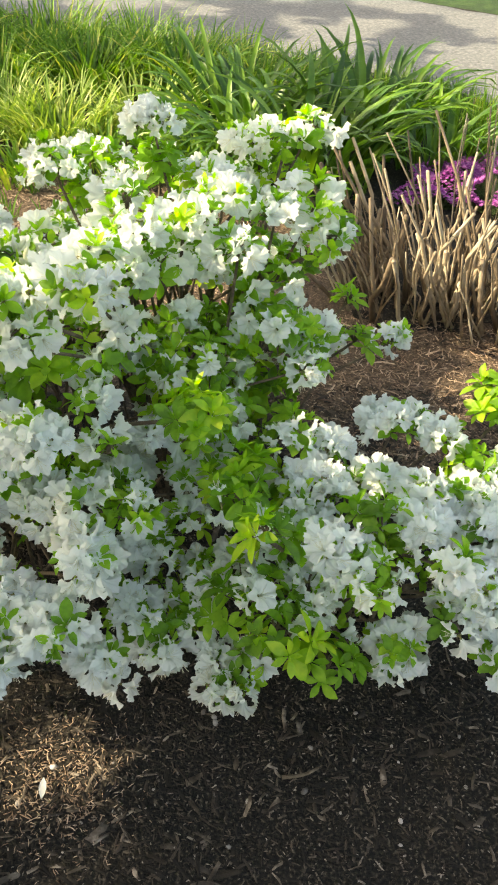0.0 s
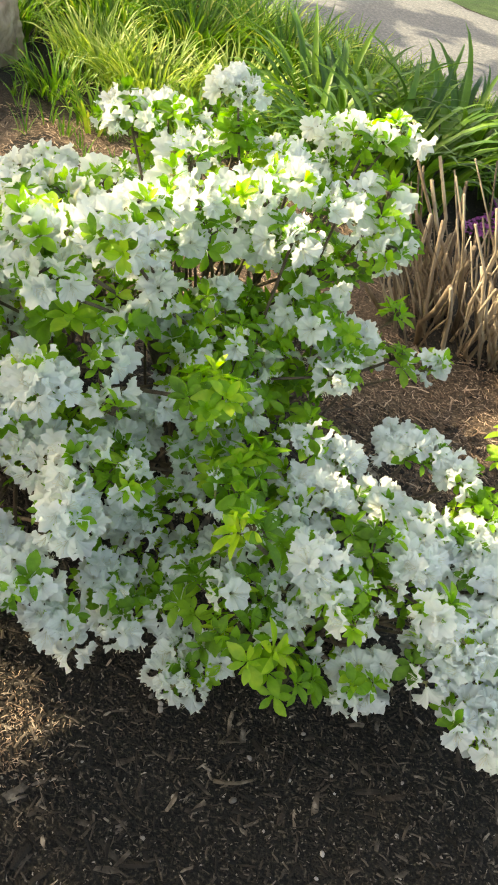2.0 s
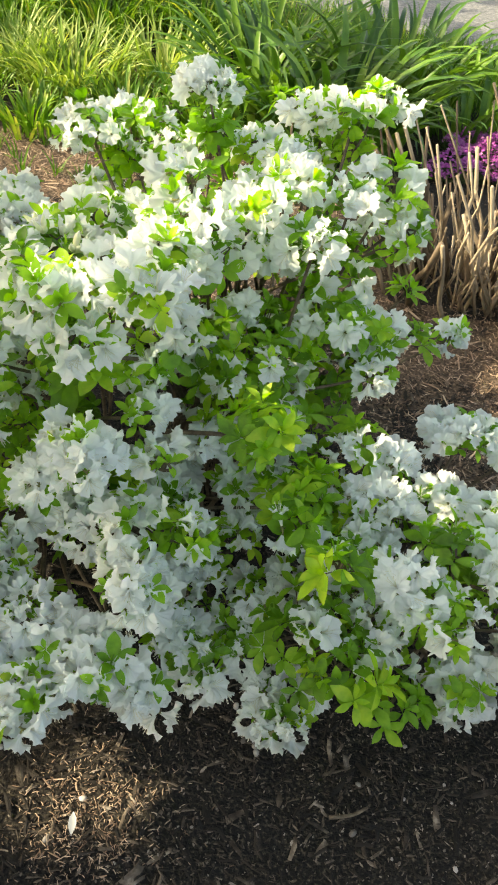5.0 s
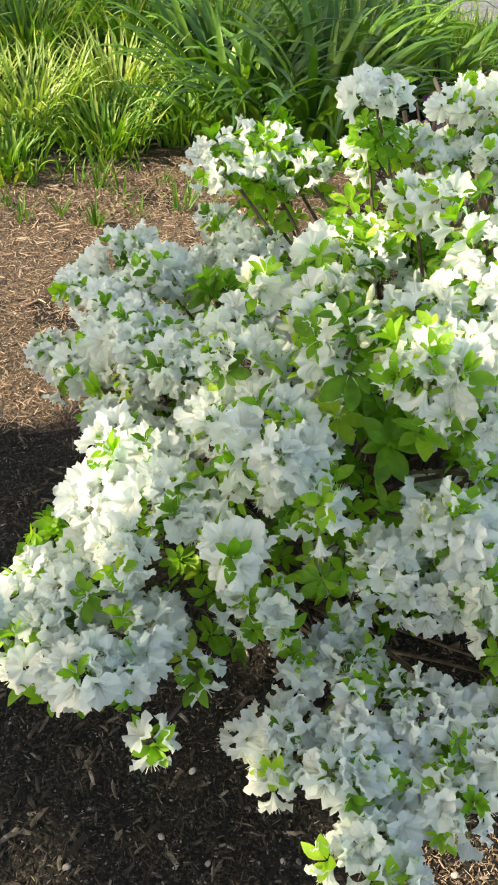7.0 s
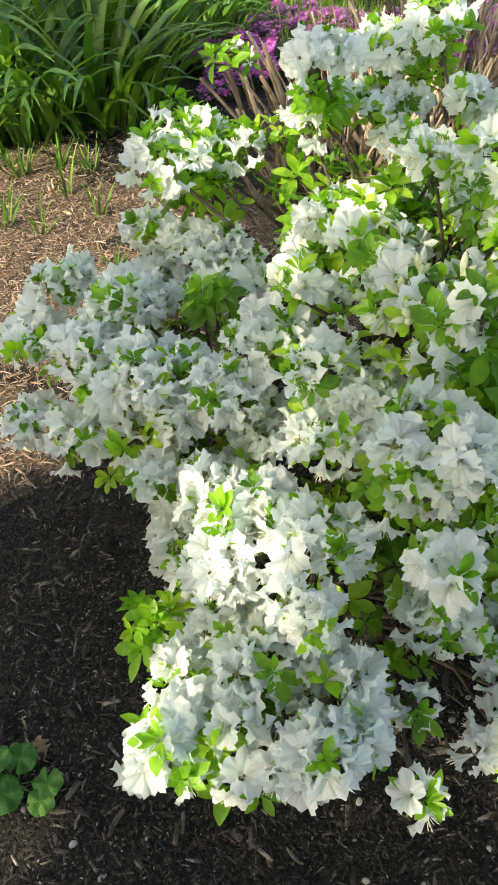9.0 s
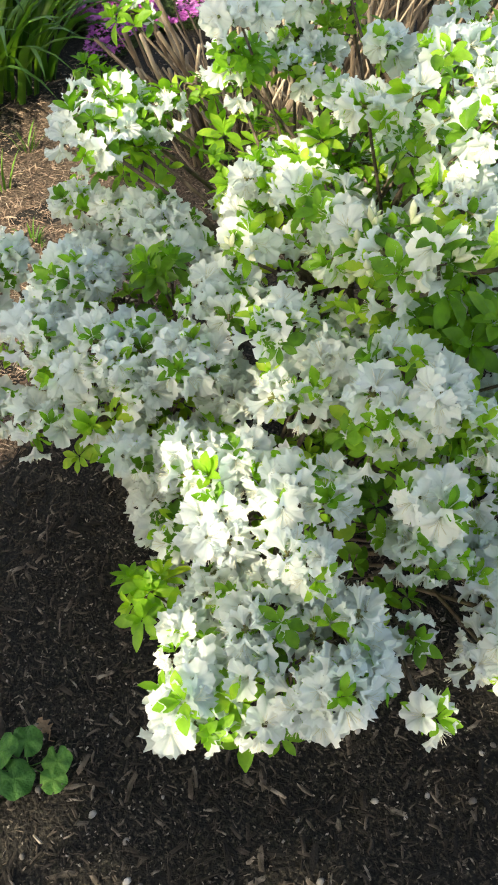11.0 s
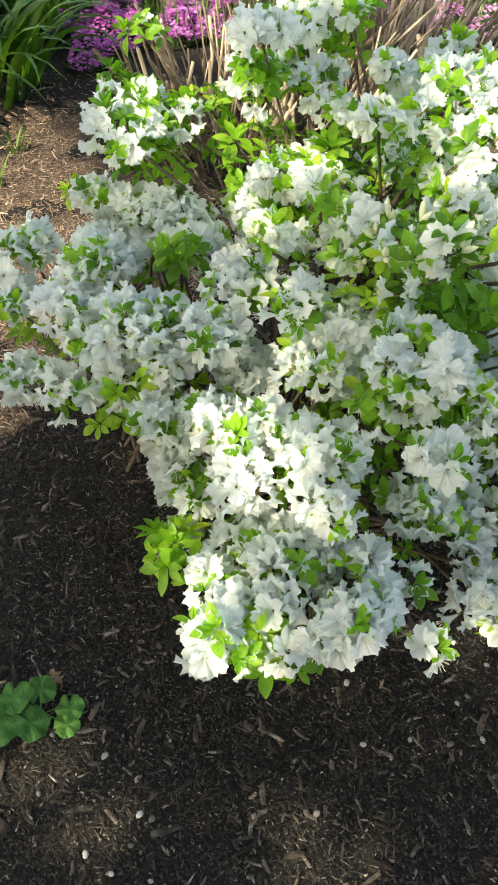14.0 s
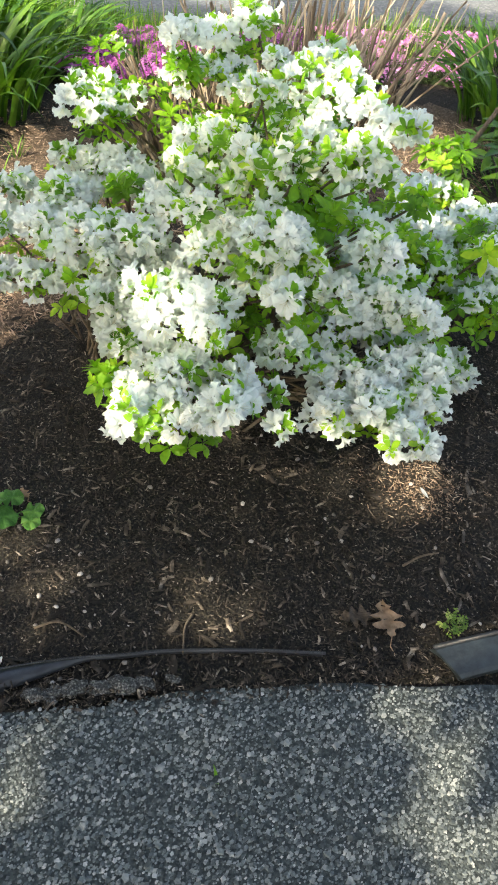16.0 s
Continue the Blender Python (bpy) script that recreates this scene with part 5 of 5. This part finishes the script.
def put_sprouts():
    """Thin grass shoots at the rim of the mulch."""
    r = random.Random(31)
    for x, y in ((-0.95, 3.25), (-0.78, 3.12), (-0.5, 3.05), (-0.28, 2.95), (-0.62, 3.3), (-0.1, 3.1), (-1.15, 3.4), (-0.38, 3.28), (0.05, 3.2), (-0.85, 3.38), (-0.2, 2.6), (-1.3, 3.5), (-1.05, 3.32), (-0.7, 3.36), (-0.55, 3.22), (-0.45, 3.4), (-0.3, 3.15), (-0.15, 3.32), (-0.02, 3.3), (-0.9, 3.12), (-1.2, 3.25), (-1.38, 3.62), (-0.66, 3.02), (-0.35, 3.05), (-0.18, 3.42), (-0.75, 3.45), (-0.98, 3.45), (-0.6, 3.45), (0.12, 3.05), (-0.08, 2.92)):
        build_tuft(x, y, 0.03, r.choice((7, 10, 14)), r.uniform(0.08, 0.17), M_GRASS, "small sprout of young grass in the mulch", int(1000 + x * 77), 0.008, "grass_sprout", 0.7)


def build_weeds(x, y, label):
    """Tiny round leaves on short stalks, crowded into a patch."""
    r = random.Random(71)
    thing = tagged(empty("weed_patch", x, y, bump_z(x, y)), label, "weed")
    kinds = []
    for k in range(3):
        s = Shape()
        for a in range(3 + k):
            t = a * math.tau / (3 + k) + r.uniform(-0.3, 0.3)
            d = Vector((math.cos(t), math.sin(t), r.uniform(0.1, 0.5)))
            leaf(s, d * 0.001, d, (0, 0, 1), r.uniform(0.006, 0.009), 0.005, 0.2, 0, 3, 0.15, 1.4)
        tube(s, [(0, 0, -0.014), (0, 0, 0)], 0.0006, 0.0005, 3, cap=False)
        kinds.append(s.mesh("seedling", M_PALE_LEAF))
    for _ in range(46):
        a, d = r.uniform(0, math.tau), math.sqrt(r.random())
        ob = part("seedling", r.choice(kinds), thing)
        ob.location, ob.rotation_euler = (0.042 * d * math.cos(a), 0.030 * d * math.sin(a), r.uniform(0.006, 0.018)), (r.gauss(0, 0.3), r.gauss(0, 0.3), r.uniform(0, 6))


def put_chunks():
    """Crumbled lumps broken off the edge of the walk under the edging."""
    r = random.Random(44)
    for x, y, q in ((-1.392, 0.948, 0.022), (-1.358, 0.924, 0.017), (-1.325, 0.900, 0.024), (-1.285, 0.866, 0.020), (-1.248, 0.834, 0.026), (-1.212, 0.806, 0.018), (-1.375, 0.915, 0.012), (-1.303, 0.868, 0.011), (-1.165, 0.775, 0.014)):
        bm = bmesh.new()
        bmesh.ops.create_icosphere(bm, subdivisions=3, radius=1)
        for v in bm.verts:
            d = v.co.normalized()
            k = 1 + 0.45 * noise.noise(d * 1.4 + Vector((x * 30, 0, 0))) + 0.22 * noise.noise(d * 4 + Vector((0, y * 30, 0))) + 0.10 * noise.noise(d * 9)
            v.co = Vector((d.x * q * 1.15, d.y * q * 0.75, d.z * q * 0.36)) * k
        me = bpy.data.meshes.new("asphalt_chunk")
        bm.to_mesh(me)
        bm.free()
        me.materials.append(M_CHUNK)
        ob = tagged(new("asphalt_chunk", me), "small crumbled grey lump of asphalt under the edging", "asphalt chunk", "crumbled edge of the walk")
        ob.location, ob.rotation_euler = (x, y, 0.010 + q * 0.10), (0, 0, -0.7 + r.uniform(-0.5, 0.5))


def build_verge():
    r = random.Random(41)
    s = Shape()
    near = spline(ROAD_NEAR, 10)
    for _ in range(9000):
        p = near[r.randrange(18, len(near) - 12)]
        d = r.random() ** 0.8 * 0.8 + 0.02
        x, y = p.x - 0.5 * d + r.uniform(-0.15, 0.15), p.y - 0.86 * d + r.uniform(-0.15, 0.15)
        blade(s, (x, y, ground_z(x, y)), r.uniform(0, 6.3), r.uniform(0.06, 0.17), r.uniform(0, 0.5), r.uniform(0.2, 1.1), r.uniform(0.004, 0.008), r, 3)
    tagged(new("grass_verge", s.mesh("grass_verge", M_GRASS)), "strip of uncut green grass along the drive", "grass", kind="stuff")


put_mulch()
put_walk_stones()
build_edging()
build_oak_leaf(-0.76, 0.59, 0.075, 2.4, "dark withered oak leaf lying on mulch", M_WITHERED)
build_weeds(-0.605, 0.425, "small patch of yellow-green weed seedlings with tiny round leaves")
put_chunks()
build_tuft(-1.253, 0.561, 0.004, 2, 0.05, M_GRASS, "single green grass blade growing in the walk", 72, 0.007, "grass_sprout", 0.3)
build_oak_leaf(-0.715, 0.54, 0.095, 0.9, "curled dry tan oak leaf lying on mulch")
build_lobed_plant(-1.125, 1.385)
build_twig([(-1.02, 0.86, 0.010), (-1.06, 0.845, 0.012), (-1.11, 0.80, 0.012)], 0.003, "short pale bare twig on the mulch")
build_twig([(-1.293, 1.076, 0.012), (-1.247, 1.046, 0.020), (-1.228, 0.984, 0.010)], 0.0032, "curved grey-brown twig arched over the mulch")
build_oak_leaf(-1.065, 1.415, 0.034, 1.6, "small curled orange-brown dry leaf beside the lobed seedling")
build_twig([(-0.56, 0.60, 0.012), (-0.51, 0.585, 0.018), (-0.46, 0.56, 0.012)], 0.0035, "short crooked twig on the mulch")
build_twig([(0.12, 0.73, 0.012), (0.16, 0.735, 0.014), (0.19, 0.75, 0.012)], 0.004, "pale splinter of wood on the mulch")
build_twig([(1.15, 1.62, 0.02), (1.33, 1.62, 0.16), (1.52, 1.60, 0.34)], 0.016, "stout cut branch with a sawn end leaning up from the bed")
put_pebbles()
put_fallen_petals()
build_rock(-1.78, 3.98, (0.27, 0.34, 0.22), "rough tan boulder beside the grass", 3)
put_sprouts()
build_verge()


def build_perennial(x, y):
    """A low mound of broad pointed leaflets in threes on thin stalks."""
    r = random.Random(51)
    thing = tagged(empty("perennial", x, y, ground_z(x, y)), "low dark green perennial with pointed leaflets in the shade", "plant")
    kinds = []
    for k in range(4):
        s = Shape()
        for a in (-1.0, 0.0, 1.0):
            d = Vector((math.cos(a), math.sin(a), 0.1))
            leaf(s, d * 0.01, d, Vector((0, 0, 1)), 0.075 + 0.006 * k, 0.032, 0.25)
        kinds.append(s.mesh("leaf", M_LILY))
    stalks = Shape()
    for _ in range(75):
        a, d = r.uniform(0, math.tau), math.sqrt(r.random())
        p = Vector((0.30 * d * math.cos(a), 0.26 * d * math.sin(a), 0.30 * (1 - 0.6 * d * d) * r.uniform(0.6, 1.1)))
        ob = part("leaf", r.choice(kinds), thing)
        ob.location, ob.rotation_euler = p, (r.uniform(-0.4, 0.4), r.uniform(-0.2, 0.5), a + r.uniform(-0.6, 0.6))
        tube(stalks, [(p.x * 0.3, p.y * 0.3, -0.01), (p.x * 0.7, p.y * 0.7, p.z * 0.6), p], 0.002, 0.0014, 4, cap=False)
    part("stalks", stalks.mesh("stalks", M_LILY), thing, kind="stuff")


build_perennial(1.42, 1.42)
